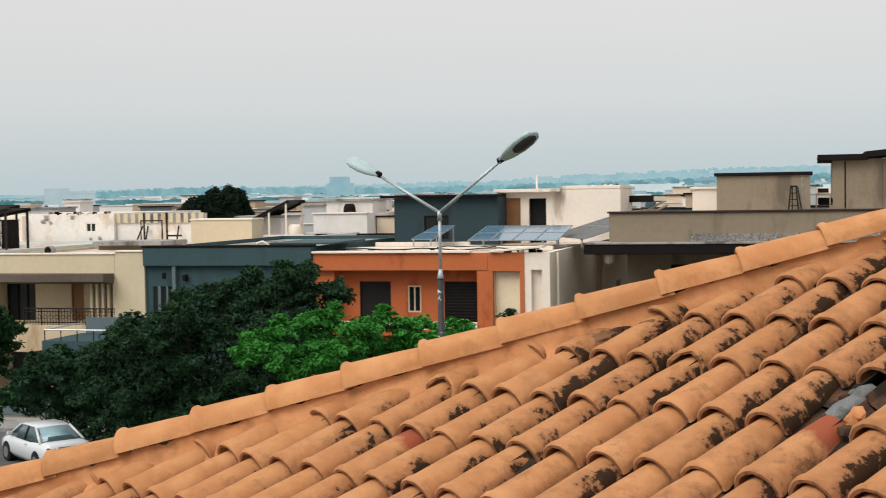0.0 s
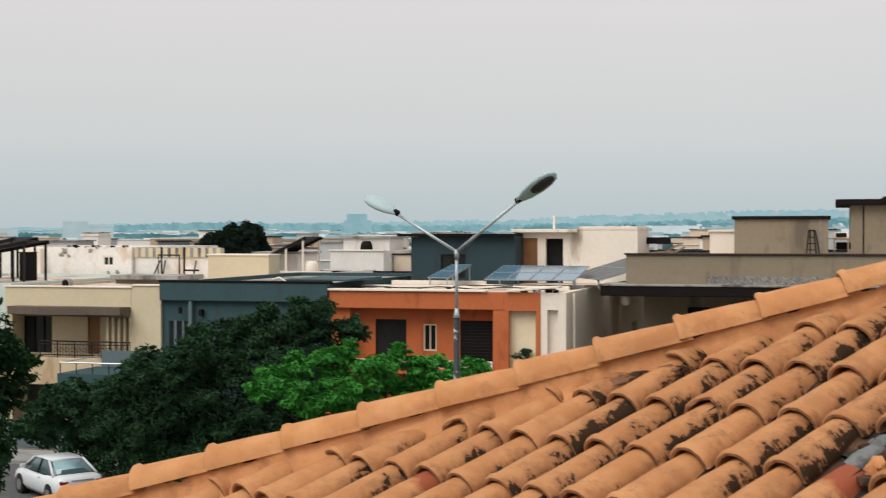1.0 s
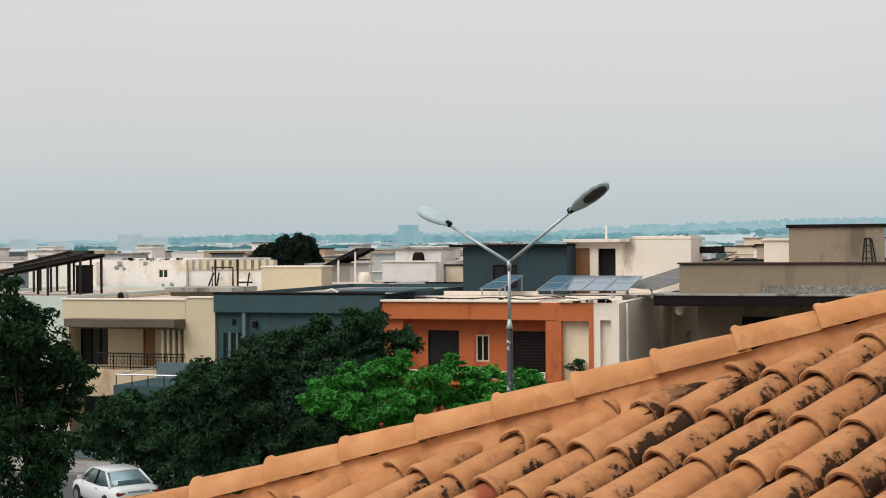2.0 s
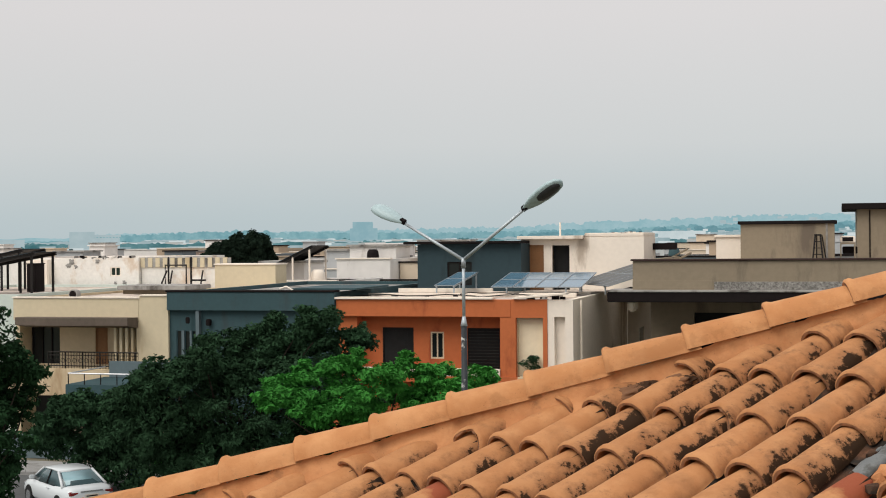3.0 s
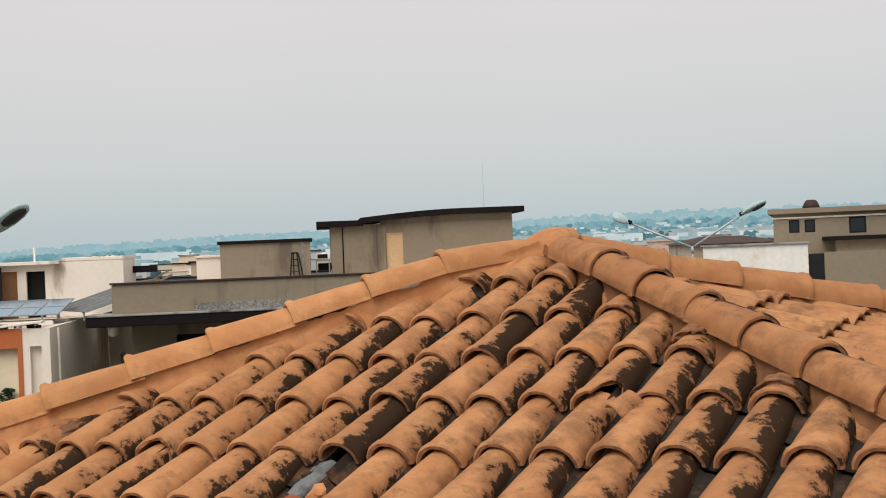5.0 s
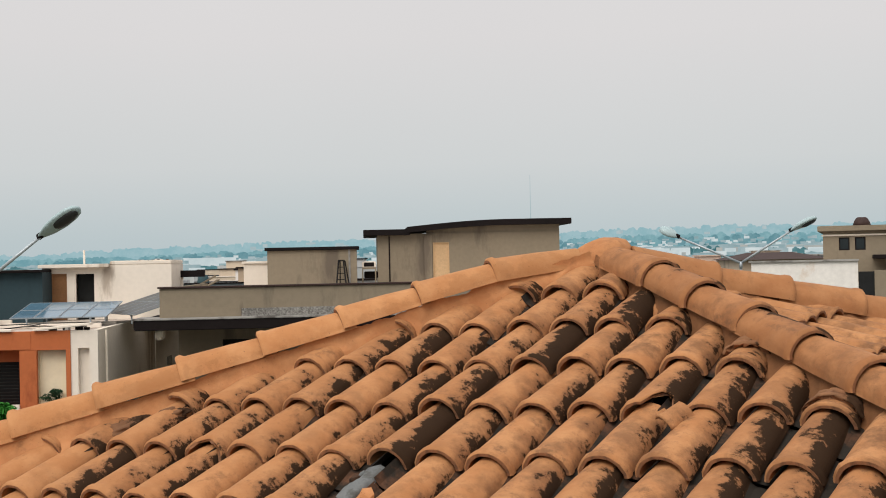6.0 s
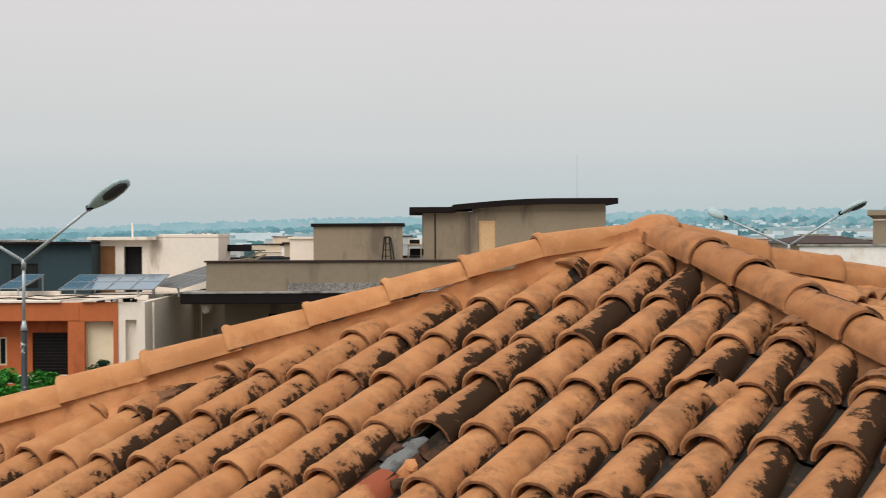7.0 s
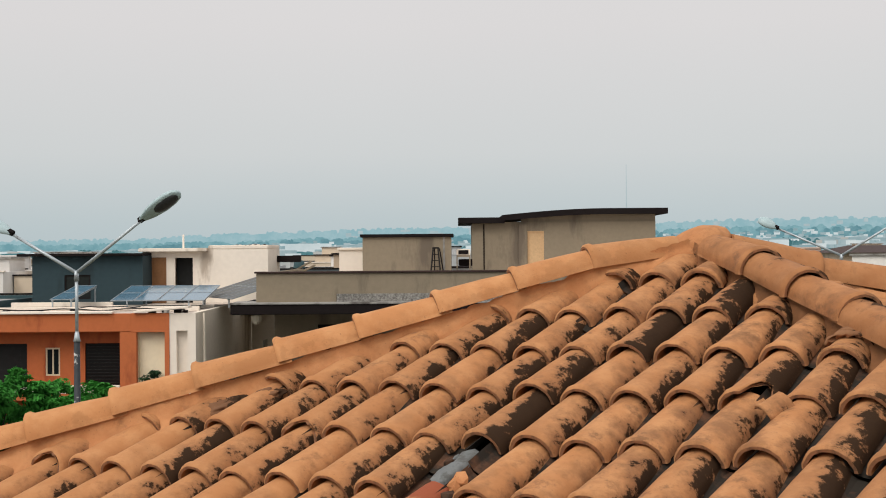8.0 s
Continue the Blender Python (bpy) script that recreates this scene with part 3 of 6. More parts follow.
part("mortar_bed", bed(DIR_N, (DIR_F - DIR_F.dot(DIR_N) * DIR_N), 6.0, 0.09, 0.17, -0.11, -0.23, 3.0), M_MORTAR_WORN_SHADED, hip_roof, smooth=True)
part("mortar_bed", bed(DIR_F, (DIR_N - DIR_F.dot(DIR_N) * DIR_F), 5.0, 0.08, 0.19, -0.15, -0.25, 4.0), M_MORTAR_WORN_SHADED, hip_roof, smooth=True)
nu, nv = DIR_N.dot(across2), DIR_N.dot(fall2)
fu, fv = DIR_F.dot(across2), DIR_F.dot(fall2)
for k in range(-24, 25):
    u = PITCH_U * (k + 0.3)
    if u * nu > 0 and nv > 0:
        top = u * nv / nu
    elif u * fu > 0:
        top = u * fv / fu
    else:
        continue
    j = 0
    while True:
        v = top + 0.25 + PITCH_V * (j + (0.3 * (k % 3))) * 1.0
        j += 1
        if v > 4.4 or v < 0:
            break
        o = across2 * u + fall2 * v + NF * (SINK - 0.055)
        y = -fall2
        m = Matrix((across2 if across2.cross(y).dot(NF) > 0 else -across2, y, NF)).transposed().to_4x4()
        m.translation = o
        stretch = min(1.0, (v - top + 0.02) / TILE_LENGTH)
        lay_tile(hip_roof, tile_meshes[rnd.randrange(6)], m @ Euler((radians(-2.2), radians(rnd.uniform(-2, 2)), radians(rnd.uniform(-2, 2)))).to_matrix().to_4x4() @ Matrix.Diagonal((1, stretch, 1, 1)))

# mortar knob on the apex, rubble in the gap
bm = bmesh.new()
bmesh.ops.create_icosphere(bm, subdivisions=4, radius=0.17)
for vtx in bm.verts:
    p = vtx.co
    k = 1 + 0.12 * noise.noise(p * 9) + 0.06 * noise.noise(p * 27)
    vtx.co = Vector((p.x * k * 0.80, p.y * k * 0.8, p.z * k * 0.44))
knob = part("apex_mortar", bm, M_MORTAR, hip_roof, "lumpy mortar cap at the apex", True)
knob.matrix_basis = Matrix.Translation(Vector((0.0, 0.0, -0.160)))
rub = bmesh.new()
bmesh.ops.create_icosphere(rub, subdivisions=3, radius=0.11)
for vtx in rub.verts:
    p = vtx.co
    k = 1 + 0.35 * noise.noise(p * 14) + 0.15 * noise.noise(p * 40)
    vtx.co = Vector((p.x * k * 0.45, p.y * k * 1.2, p.z * k * 0.34))
part("loose_mortar", rub, M_RUBBLE, hip_roof, "blue-grey mortar lump in a missing tile's gap", True).matrix_basis = pose(-0.01, -2.07, -0.175, 4, 0, -4)
rr = random.Random(3)
for k in range(9):
    sh = bmesh.new()
    bmesh.ops.create_icosphere(sh, subdivisions=1, radius=0.03)
    for vtx in sh.verts:
        vtx.co *= rr.uniform(0.6, 1.3)
        vtx.co.z *= 0.5
    part("tile_chip", sh, rr.choice((M_RUBBLE, M_PAN, M_MORTAR)), hip_roof).matrix_basis = pose(rr.uniform(-0.1, 0.08), rr.uniform(-2.3, -1.95), -0.165, rr.uniform(0, 90), 0, rr.uniform(0, 90))
shard = new("tile_shard", barrel_mesh("tile_shard", 0.11, 0.05, 0.045, 0.013, M_TILE, 91, arc=70, seg=6, chip=0.03))
shard.parent = hip_roof
shard.matrix_basis = pose(0.925, -1.585, -0.150, 10, 24, -24)
# crumbling mortar collars round two tile heads, and a stained broken patch under the left hip
for u, v, turn in ((1.03, 1.035, 3), (1.44, 1.415, -3)):
    col = new("mortar_collar", barrel_mesh("mortar_collar", 0.075, TILE_R + 0.010, TILE_R + 0.004, 0.02, M_MORTAR_DARK, int(u * 100), arc=80, wobble=0.012, chip=0.03))
    col.parent = hip_roof
    col.matrix_basis = pose(u, -v, SINK + 0.003, -2, 0, turn)
for k, (u, v, sx, sy) in enumerate(((-1.40, 1.80, 0.13, 0.05), (-1.26, 1.69, 0.10, 0.045), (-1.46, 1.92, 0.06, 0.04))):
    lump = bmesh.new()
    bmesh.ops.create_icosphere(lump, subdivisions=4, radius=1.0)
    for vtx in lump.verts:
        p = vtx.co.copy()
        g = 1 + 0.35 * noise.noise(p * 2.2 + Vector((k, 0, 0))) + 0.18 * noise.noise(p * 6)
        vtx.co = Vector((p.x * g * sx, p.y * g * sy, p.z * g * 0.03))
    part("broken_mortar", lump, M_MORTAR_DARK, hip_roof, "blackened crumbling mortar", True).matrix_basis = pose(u, -v, -0.158, 0, 0, 47)


# ---- houses along the street ----
def window(parent, x0, x1, y, z0, z1, bars=1, frame_mat=None, pane_mat=None, depth=0.12, rail=None):
    """A framed window set into an opening of a wall whose outer face is at y."""
    fm, t = frame_mat or M_FRAME, min(0.07, (x1 - x0) * 0.12)
    cuts = [x0 + t] + [v for k in range(bars) for v in (x0 + (x1 - x0) * (k + 1) / (bars + 1) - 0.03, x0 + (x1 - x0) * (k + 1) / (bars + 1) + 0.03)] + [x1 - t]
    w = part("window", front_wall(bmesh.new(), x0, x1, z0, z1, y + 0.03, y + depth, [(cuts[k], cuts[k + 1], z0 + t, z1 - t) for k in range(0, len(cuts), 2)]), fm, parent)
    part("pane", boxed((x0 + t, x1 - t, y + 0.07, y + 0.085, z0 + t, z1 - t)), pane_mat or M_GLASS, w)
    return w


def door(parent, x0, x1, y, z0, z1, mat, label="", panels=True):
    d = part("door", boxed((x0 + 0.05, x1 - 0.05, y + 0.08, y + 0.13, z0, z1 - 0.05)), mat, parent, label)
    part("door_frame", front_wall(bmesh.new(), x0, x1, z0, z1, y + 0.02, y + 0.15, [(x0 + 0.05, x1 - 0.05, z0, z1 - 0.05)]), mat, d)
    if panels:
        w, h = x1 - x0, z1 - z0
        for a, b in ((0.12, 0.45), (0.55, 0.93)):
            part("door_panel", boxed((x0 + 0.2 * w, x1 - 0.2 * w, y + 0.065, y + 0.08, z0 + a * h, z0 + b * h)), mat, d)
    return d


def shell(parent, x0, x1, y0, y1, z0, z1, mat, t=0.23, front=(), left=(), right=(), skip_front=False, floor=None):
    """Side, back and front walls and a roof slab; front openings are cut through."""
    if not skip_front:
        bm = bmesh.new()
        front_wall(bm, x0, x1, z0, z1, y0, y0 + t, front)
        part("wall", bm, mat, parent)
    for xa, xb in ((x0, x0 + t), (x1 - t, x1)):
        part("wall", boxed((xa, xb, y0 + t, y1 - t, z0, z1)), mat, parent)
    part("wall", boxed((x0, x1, y1 - t, y1, z0, z1)), mat, parent)


def slab(parent, x0, x1, y0, y1, z0, z1, mat, name="roof", label="", r=0.02):
    return part(name, soft_box((x0, x1, y0, y1, z0, z1), r=r), mat, parent, label)


# --- burnt orange house ---
H = thing("house", on_grid(-9.68, 0), "two storey burnt orange house with flat pale roof", "house", "houses along the street")
FRONT = [(1.87, 3.34, 3.4, 5.43), (4.13, 4.76, 4.04, 5.25), (5.84, 7.34, 3.4, 5.43)]
bm = bmesh.new()
front_wall(bm, 0.9, 7.58, 0, 6.1, 1.0, 1.23, FRONT)
part("wall", bm, M_ORANGE, H, "burnt orange front wall")
part("fascia", soft_box((0, 8.08, 0, 0.22, 5.97, 6.74), r=0.02), M_ORANGE, H)
part("soffit", boxed((0.05, 7.58, 0.22, 1.0, 6.10, 6.25)), M_ORANGE, H)
part("wing_wall", boxed((0, 0.9, 0.3, 1.2, 0, 5.97)), M_ORANGE, H)
part("pier", soft_box((7.58, 8.29, 0.02, 1.23, 0, 5.97), r=0.015), M_ORANGE, H)
part("lintel", boxed((8.08, 9.68, 0.01, 0.3, 5.95, 6.745)), M_ORANGE, H)
part("edge_strip", boxed((9.49, 9.68, 0.0, 1.2, 0, 5.95)), M_ORANGE, H)
part("niche_wall", boxed((8.33, 9.44, 0.40, 1.25, 0, 5.95)), M_NICHE, H, "cream wall of a tall niche")
part("niche_side", boxed((9.44, 9.49, 0.2, 1.25, 0, 5.95)), M_CREAM, H)
part("niche_side", boxed((8.29, 8.33, 0.25, 1.25, 0, 5.95)), M_CREAM, H)
bm = bmesh.new()
front_wall(bm, 9.684, 10.8, 0, 6.74, 0.05, 0.28, [(9.98, 10.45, 3.7, 6.0)])
part("wall", bm, M_WHITE, H, "off-white front bay")
part("bay_back", boxed((9.7, 10.56, 0.33, 0.62, 0, 6.6)), M_WHITE, H)
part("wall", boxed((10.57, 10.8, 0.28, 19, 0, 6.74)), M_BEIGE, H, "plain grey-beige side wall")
part("wall", boxed((0, 0.23, 1.2, 19, 0, 6.74)), M_SLATE, H)
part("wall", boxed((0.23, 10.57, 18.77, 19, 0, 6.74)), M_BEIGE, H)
slab(H, 0.25, 10.55, 0.3, 18.75, 6.3, 6.72, M_ROOFTOP, label="pale cracked rooftop")
part("roof_edge", soft_box((-0.05, 7.3, -0.12, 0.55, 6.745, 6.84), r=0.015), M_WHITE, H)
ledge = part("roof_edge", soft_box((0, 2.35, -0.15, 0.6, 0, 0.09), r=0.015), M_WHITE, H)
ledge.matrix_basis = pose(8.2, 0, 6.755, 0, -5, 0)
for x0, x1, y0, y1, z in ((0.3, 7.6, 3.6, 3.85, 0.16), (0.3, 5.2, 8.2, 8.45, 0.22), (7.9, 10.5, 2.4, 2.6, 0.22), (5.5, 10.5, 6.0, 6.2, 0.14)):
    part("roof_kerb", soft_box((x0, x1, y0, y1, 6.72, 6.72 + z), r=0.02), M_WHITE, H)
door(H, 1.87, 3.34, 1.0, 3.4, 5.43, M_BLACK, "doorway with its inner shade as a black sheet")
window(H, 4.13, 4.76, 1.0, 4.04, 5.25, 1, M_YELLOW)
w = part("shutter", boxed((5.84, 7.34, 1.1, 1.14, 3.4, 5.43)), M_BLACK, H, "dark louvred shutter")
for k in range(13):
    part("slat", boxed((5.9, 7.28, 1.05, 1.10, 3.55 + 0.14 * k, 3.60 + 0.14 * k)), M_IRON, w)
part("floor_slab", boxed((0, 10.5, -0.1, 1.2, 3.1, 3.38)), M_ORANGE, H)
part("balcony_parapet", boxed((0, 7.58, -0.1, 0.05, 3.38, 3.72)), M_WHITE, H)
part("cable", tubed([(0.2 + 0.9 * k, 1.4 + 0.12 * math.sin(k * 1.7), 6.80 + 0.10 * abs(math.sin(k * 0.9))) for k in range(12)], 0.03, 6), M_IRON, H)
part("cable", tubed([(5.0 + 0.5 * k, 2.9, 6.86 + 0.08 * abs(math.sin(k * 1.3))) for k in range(12)], 0.025, 6), M_IRON, H)
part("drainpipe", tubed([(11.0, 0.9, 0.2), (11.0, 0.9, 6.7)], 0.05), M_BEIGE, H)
part("gate_wall", boxed((0, 10.8, -3.4, -3.2, 0, 2.0)), M_ORANGE, H)
rn = random.Random(8)
for k in range(26):
    x, y, s = rn.uniform(0.4, 10.3), rn.uniform(0.5, 4.5), rn.uniform(0.05, 0.16)
    part("roof_debris", soft_box((-s, s, -s * 0.7, s * 0.7, 0, s), r=0.01), rn.choice((M_CONCRETE, M_WHITE, M_DARK)), H).matrix_basis = pose(x, y, 6.72, 0, 0, rn.uniform(0, 180))


def solar_table(w, b, z, turn, cols, rows, tilt, label, legs=0.25, cells=M_PANEL):
    """Framed solar modules on a tilted steel table."""
    T = thing("solar_array", on_grid(w, b, z, turn), label, "solar panel", "rooftop solar panels")
    pw, ph = 1.05, 1.75
    tilted = pose(0, 0, legs, tilt, 0, 0)
    for c in range(cols):
        for r in range(rows):
            x, y = c * (pw + 0.03), r * (ph + 0.03)
            fr = front_wall(bmesh.new(), x, x + pw, y, y + ph, -0.04, 0.0, [(x + 0.03, x + pw - 0.03, y + 0.03, y + ph - 0.03)])
            fr.transform(Matrix(((1, 0, 0, 0), (0, 0, 1, 0), (0, -1, 0, 0), (0, 0, 0, 1))))
            p = part("panel", fr, M_PANEL_FRAME, T)
            p.matrix_basis = tilted
            g = boxed((x + 0.03, x + pw - 0.03, y + 0.03, y + ph - 0.03, 0.01, 0.03))
            part("cell_sheet", g, cells, p)
    run = rows * (ph + 0.03)
    inset = 0.1 if cols == 1 else 0.75
    for x in (inset, cols * (pw + 0.03) - inset):
        hz = legs + run * math.sin(radians(tilt))
        part("leg", boxed((x - 0.03, x + 0.03, run * math.cos(radians(tilt)) - 0.15, run * math.cos(radians(tilt)) - 0.09, 0, hz)), M_STEEL, T)
        part("leg", boxed((x - 0.03, x + 0.03, 0.05, 0.11, 0, legs)), M_STEEL, T)
        part("beam", boxed((x - 0.03, x + 0.03, 0, run, -0.06, 0)), M_STEEL, T).matrix_basis = tilted
    return T


solar_table(-6.54, 5.0, 6.74, -4, 1, 2, 9, "tilted blue solar panel on a rooftop frame", 0.42)
solar_table(-3.5, 4.0, 6.74, -2, 4, 2, 9.5, "row of blue solar panels on a pale rooftop", 0.38)
solar_table(-0.6, 9.4, 6.74, -62, 5, 2, 16, "dark tilted solar table at the roof edge", 0.4, M_PANEL_MATTE)

# --- white rooftop room behind ---
H = thing("rooftop_room", on_grid(-3.87, 12, 6.73), "off-white rooftop room with two doorways", "house", "rooftop rooms")
shell(H, 0, 6.42, 0, 4.5, 0, 2.72, M_WHITE, front=[(0.45, 1.22, 0, 2.33), (1.66, 2.57, 0, 2.30)])
slab(H, -0.1, 3.35, -0.5, 4.6, 2.62, 2.80, M_WHITE, label="thin overhanging roof slab")
part("parapet", soft_box((3.36, 6.42, 0.0, 0.2, 2.722, 2.93), r=0.04), M_WHITE, H)
part("parapet", soft_box((6.2, 6.42, 0.2, 4.5, 2.722, 2.93), r=0.04), M_WHITE, H)
slab(H, 3.4, 6.2, 0.2, 4.4, 2.5, 2.75, M_ROOFTOP)
door(H, 0.45, 1.22, 0.0, 0, 2.33, M_WOOD, "brown wooden door")
part("doorway_dark", boxed((1.66, 2.57, 0.5, 0.55, 0, 2.3)), M_BLACK, H, "doorway with its inner shade as a black sheet")
part("aerial", tubed([(1.9, 1, 2.8), (1.9, 1, 3.5)], 0.05), M_WHITE, H)
for k in range(9):
    part("broken_edge", soft_box((-0.06, 0.06, -0.06, 0.06, 0, 0.06), r=0.012), rn.choice((M_WHITE, M_DARK, M_CONCRETE)), H).matrix_basis = pose(rn.uniform(4.6, 6.35), 0.1, rn.uniform(2.88, 2.94), 0, 0, rn.uniform(0, 90))

# --- dark slate rooftop room ---
H = thing("rooftop_room", on_grid(-8.9, 10, 6.73), "dark slate rooftop room with thin black roof slab", "house", "rooftop rooms")
shell(H, 0, 5.5, 0, 4.5, 0, 2.42, M_SLATE_DARK, front=[(1.6, 2.9, 0.3, 1.5)])
slab(H, -0.65, 5.5, -0.4, 4.6, 2.424, 2.56, M_DARK)
window(H, 1.6, 2.9, 0, 0.3, 1.5, 1, M_DARK)

# --- slate blue house ---
H = thing("house", on_grid(-18.02, 0), "two storey slate blue house with white slit windows", "house", "houses along the street")
bm = bmesh.new()
front_wall(bm, 0, 8.3, 0, 7.04, 0.15, 0.4, [(0.34, 0.62, 3.4, 5.25), (0.76, 1.04, 3.4, 5.25), (1.14, 1.40, 3.4, 5.25)])
part("wall", bm, M_SLATE, H, "slate blue front wall")
part("fascia", soft_box((0, 8.32, -0.15, 0.15, 6.2, 7.06), r=0.02), M_SLATE, H)
part("pier", boxed((1.45, 1.62, -0.1, 0.15, 2, 6.2)), M_SLATE_LIGHT, H)
for x0, x1 in ((0.62, 0.76), (1.04, 1.14)):
    part("slit_mullion", boxed((x0, x1, 0.10, 0.148, 3.4, 5.25)), M_SLATE_LIGHT, H, "grey-blue bar between slit windows")
part("wall", boxed((0, 0.23, 0.4, 17, 0, 7.04)), M_SLATE, H)
part("wall", boxed((8.07, 8.3, 0.4, 17, 0, 7.04)), M_SLATE, H)
part("wall", boxed((0.23, 8.07, 16.8, 17, 0, 7.04)), M_SLATE, H)
slab(H, 0.23, 8.07, 0.4, 16.8, 6.5, 6.85, M_CONCRETE)
part("coping", soft_box((-0.05, 8.37, -0.2, 0.45, 7.06, 7.14), r=0.015), M_DARK, H)
part("coping", soft_box((6.0, 9.2, 0.3, 5.0, 7.142, 7.22), r=0.015), M_SLATE, H)
for x0, x1 in ((0.34, 0.62), (0.76, 1.04), (1.14, 1.40)):
    window(H, x0, x1, 0.15, 3.4, 5.25, 0, M_SLATE)
part("cable_reel", tubed([(5.6, 0.1, 7.2), (5.9, 0.1, 7.3), (6.2, 0.1, 7.15), (6.0, 0.1, 7.05)], 0.05), M_WHITE, H)
for y in (-1.6, ):
    part("wall_lamp", soft_box((1.0, 1.2, -0.25, -0.15, 5.6, 5.9), r=0.03), M_DARK, H)
    part("wall_lamp", soft_box((1.95, 2.15, -0.1, 0.15, 5.5, 5.8), r=0.03), M_DARK, H)

# --- cream house with a balcony ---
H = thing("house", on_grid(-26.3, 0), "two storey cream house with curved balcony canopy", "house", "houses along the street")
bm = bmesh.new()
front_wall(bm, 0.2, 6.75, 0, 5.9, 1.2, 1.43, [(0.13, 1.8, 3.5, 5.35), (3.75, 4.42, 3.5, 5.35)])
part("wall", bm, M_CREAM, H, "cream recessed balcony wall")
bm = bmesh.new()
front_wall(bm, 6.75, 8.28, 0, 6.85, 0.0, 0.3)
part("wall", bm, M_YELLOW, H)
part("parapet", soft_box((0, 6.75, 0.0, 0.25, 5.7, 6.74), r=0.02), M_YELLOW, H)
part("coping", soft_box((-0.04, 6.8, -0.06, 0.3, 6.742, 6.82), r=0.015), M_WHITE, H)
part("coping", soft_box((6.82, 8.3, -0.06, 0.36, 6.852, 6.93), r=0.015), M_WHITE, H)
part("wall", boxed((0, 0.2, 0.25, 16, 0, 6.74)), M_CREAM, H)
part("wall", boxed((8.08, 8.28, 0.3, 16, 0, 6.85)), M_YELLOW, H)
part("wall", boxed((0.2, 8.08, 15.8, 16, 0, 6.7)), M_CREAM, H)
slab(H, 0.2, 8.08, 0.3, 15.8, 6.3, 6.62, M_ROOFTOP)
# curved canopy
bm = bmesh.new()
n = 18
rows = []
for i in range(n + 1):
    x = 0.75 + 5.95 * i / n
    f = 1.0 + 0.35 * math.sin(math.pi * min(1, i / (n * 0.72)))
    rows.append([bm.verts.new(p) for p in ((x, 0.0, 5.86), (x, -f, 5.88), (x, -f, 5.52), (x, 0.0, 5.36))])
for a, b in zip(rows, rows[1:]):
    for k in range(4):
        bm.faces.new((a[k], a[(k + 1) % 4], b[(k + 1) % 4], b[k]))
bm.faces.new(rows[0])
bm.faces.new(rows[-1][::-1])
bmesh.ops.recalc_face_normals(bm, faces=bm.faces)
part("canopy", bm, M_CANOPY, H, "curved dark brown canopy")
part("soffit", boxed((0.2, 6.75, 0.25, 1.2, 5.62, 5.70)), M_CREAM, H)
part("doorway_dark", boxed((0.21, 1.8, 1.34, 1.38, 3.5, 5.35)), M_GLASS, H, "dark glazed sliding door")
for x in (0.24, 0.78, 1.3, 1.76):
    part("door_mullion", boxed((x - 0.03, x + 0.03, 1.28, 1.34, 3.5, 5.35)), M_DARK, H)
door(H, 3.75, 4.42, 1.2, 3.5, 5.35, M_WOOD, "brown wooden balcony door")
for k in range(5):
    x = 5.42 + 0.3 * k
    part("fin", soft_box((x, x + 0.13, 0.0, 0.3, 3.5, 5.62), r=0.01), M_YELLOW, H)
part("fin_back", boxed((5.4, 6.75, 0.9, 1.0, 3.5, 5.6)), M_DARK, H)
part("balcony_slab", soft_box((0.1, 7.3, -1.0, -0.05, 2.2, 3.5), r=0.03), M_CREAM, H, "cream balcony edge")
rail = part("railing", tubed([(2.5, -0.95, 4.27), (7.2, -0.95, 4.27)], 0.03), M_IRON, H, "dark wrought iron balcony railing")
part("bottom_rail", tubed([(2.5, -0.95, 3.62), (7.2, -0.95, 3.62)], 0.025), M_IRON, rail)
part("top_scroll_rail", tubed([(2.5, -0.95, 4.12), (7.2, -0.95, 4.12)], 0.02), M_IRON, rail)
for k in range(32):
    x = 2.5 + 0.152 * k
    part("baluster", tubed([(x, -0.95, 3.5), (x, -0.95, 4.27)], 0.035 if k % 6 == 0 else 0.014, 6), M_IRON, rail)
for k in range(15):
    x = 2.65 + 0.31 * k
    part("scroll", tubed([(x + 0.1 * math.cos(a), -0.95, 3.87 + 0.1 * math.sin(a)) for a in (2 * math.pi * i / 10 for i in range(11))], 0.014, 5), M_IRON, rail)
part("porch_roof", soft_box((5.5, 9.4, -4.4, -1.0, 2.6, 3.14), r=0.02), M_SLATE, H, "grey flat porch roof")
part("porch_parapet", soft_box((5.9, 9.3, -1.3, -1.05, 3.14, 3.9), r=0.02), M_SLATE_LIGHT, H)
for x in (5.6, 6.4, 7.2, 8.0, 8.8):
    part("porch_rail_post", tubed([(x, -4.3, 3.14), (x, -4.3, 3.62)], 0.025), M_IRON, H)
part("porch_rail", tubed([(5.6, -4.3, 3.62), (9.3, -4.3, 3.62)], 0.035), M_ALU, H)
part("porch_rail", tubed([(5.6, -4.3, 3.62), (5.6, -1.1, 3.62)], 0.03), M_ALU, H)
part("column", boxed((5.6, 6.0, -4.2, -3.8, 0, 2.6)), M_TAUPE, H)
part("boundary_wall", boxed((0, 8.0, -5.4, -5.2, 0, 1.0)), M_SLATE_LIGHT, H)
part("garage_dark", boxed((0.5, 6.5, 1.1, 1.15, 0, 2.2)), M_BLACK, H)

# pale neighbour beside it
H = thing("house", on_grid(-36.5, 0.6), "pale grey-white two storey house beside the cream one", "house", "houses along the street")
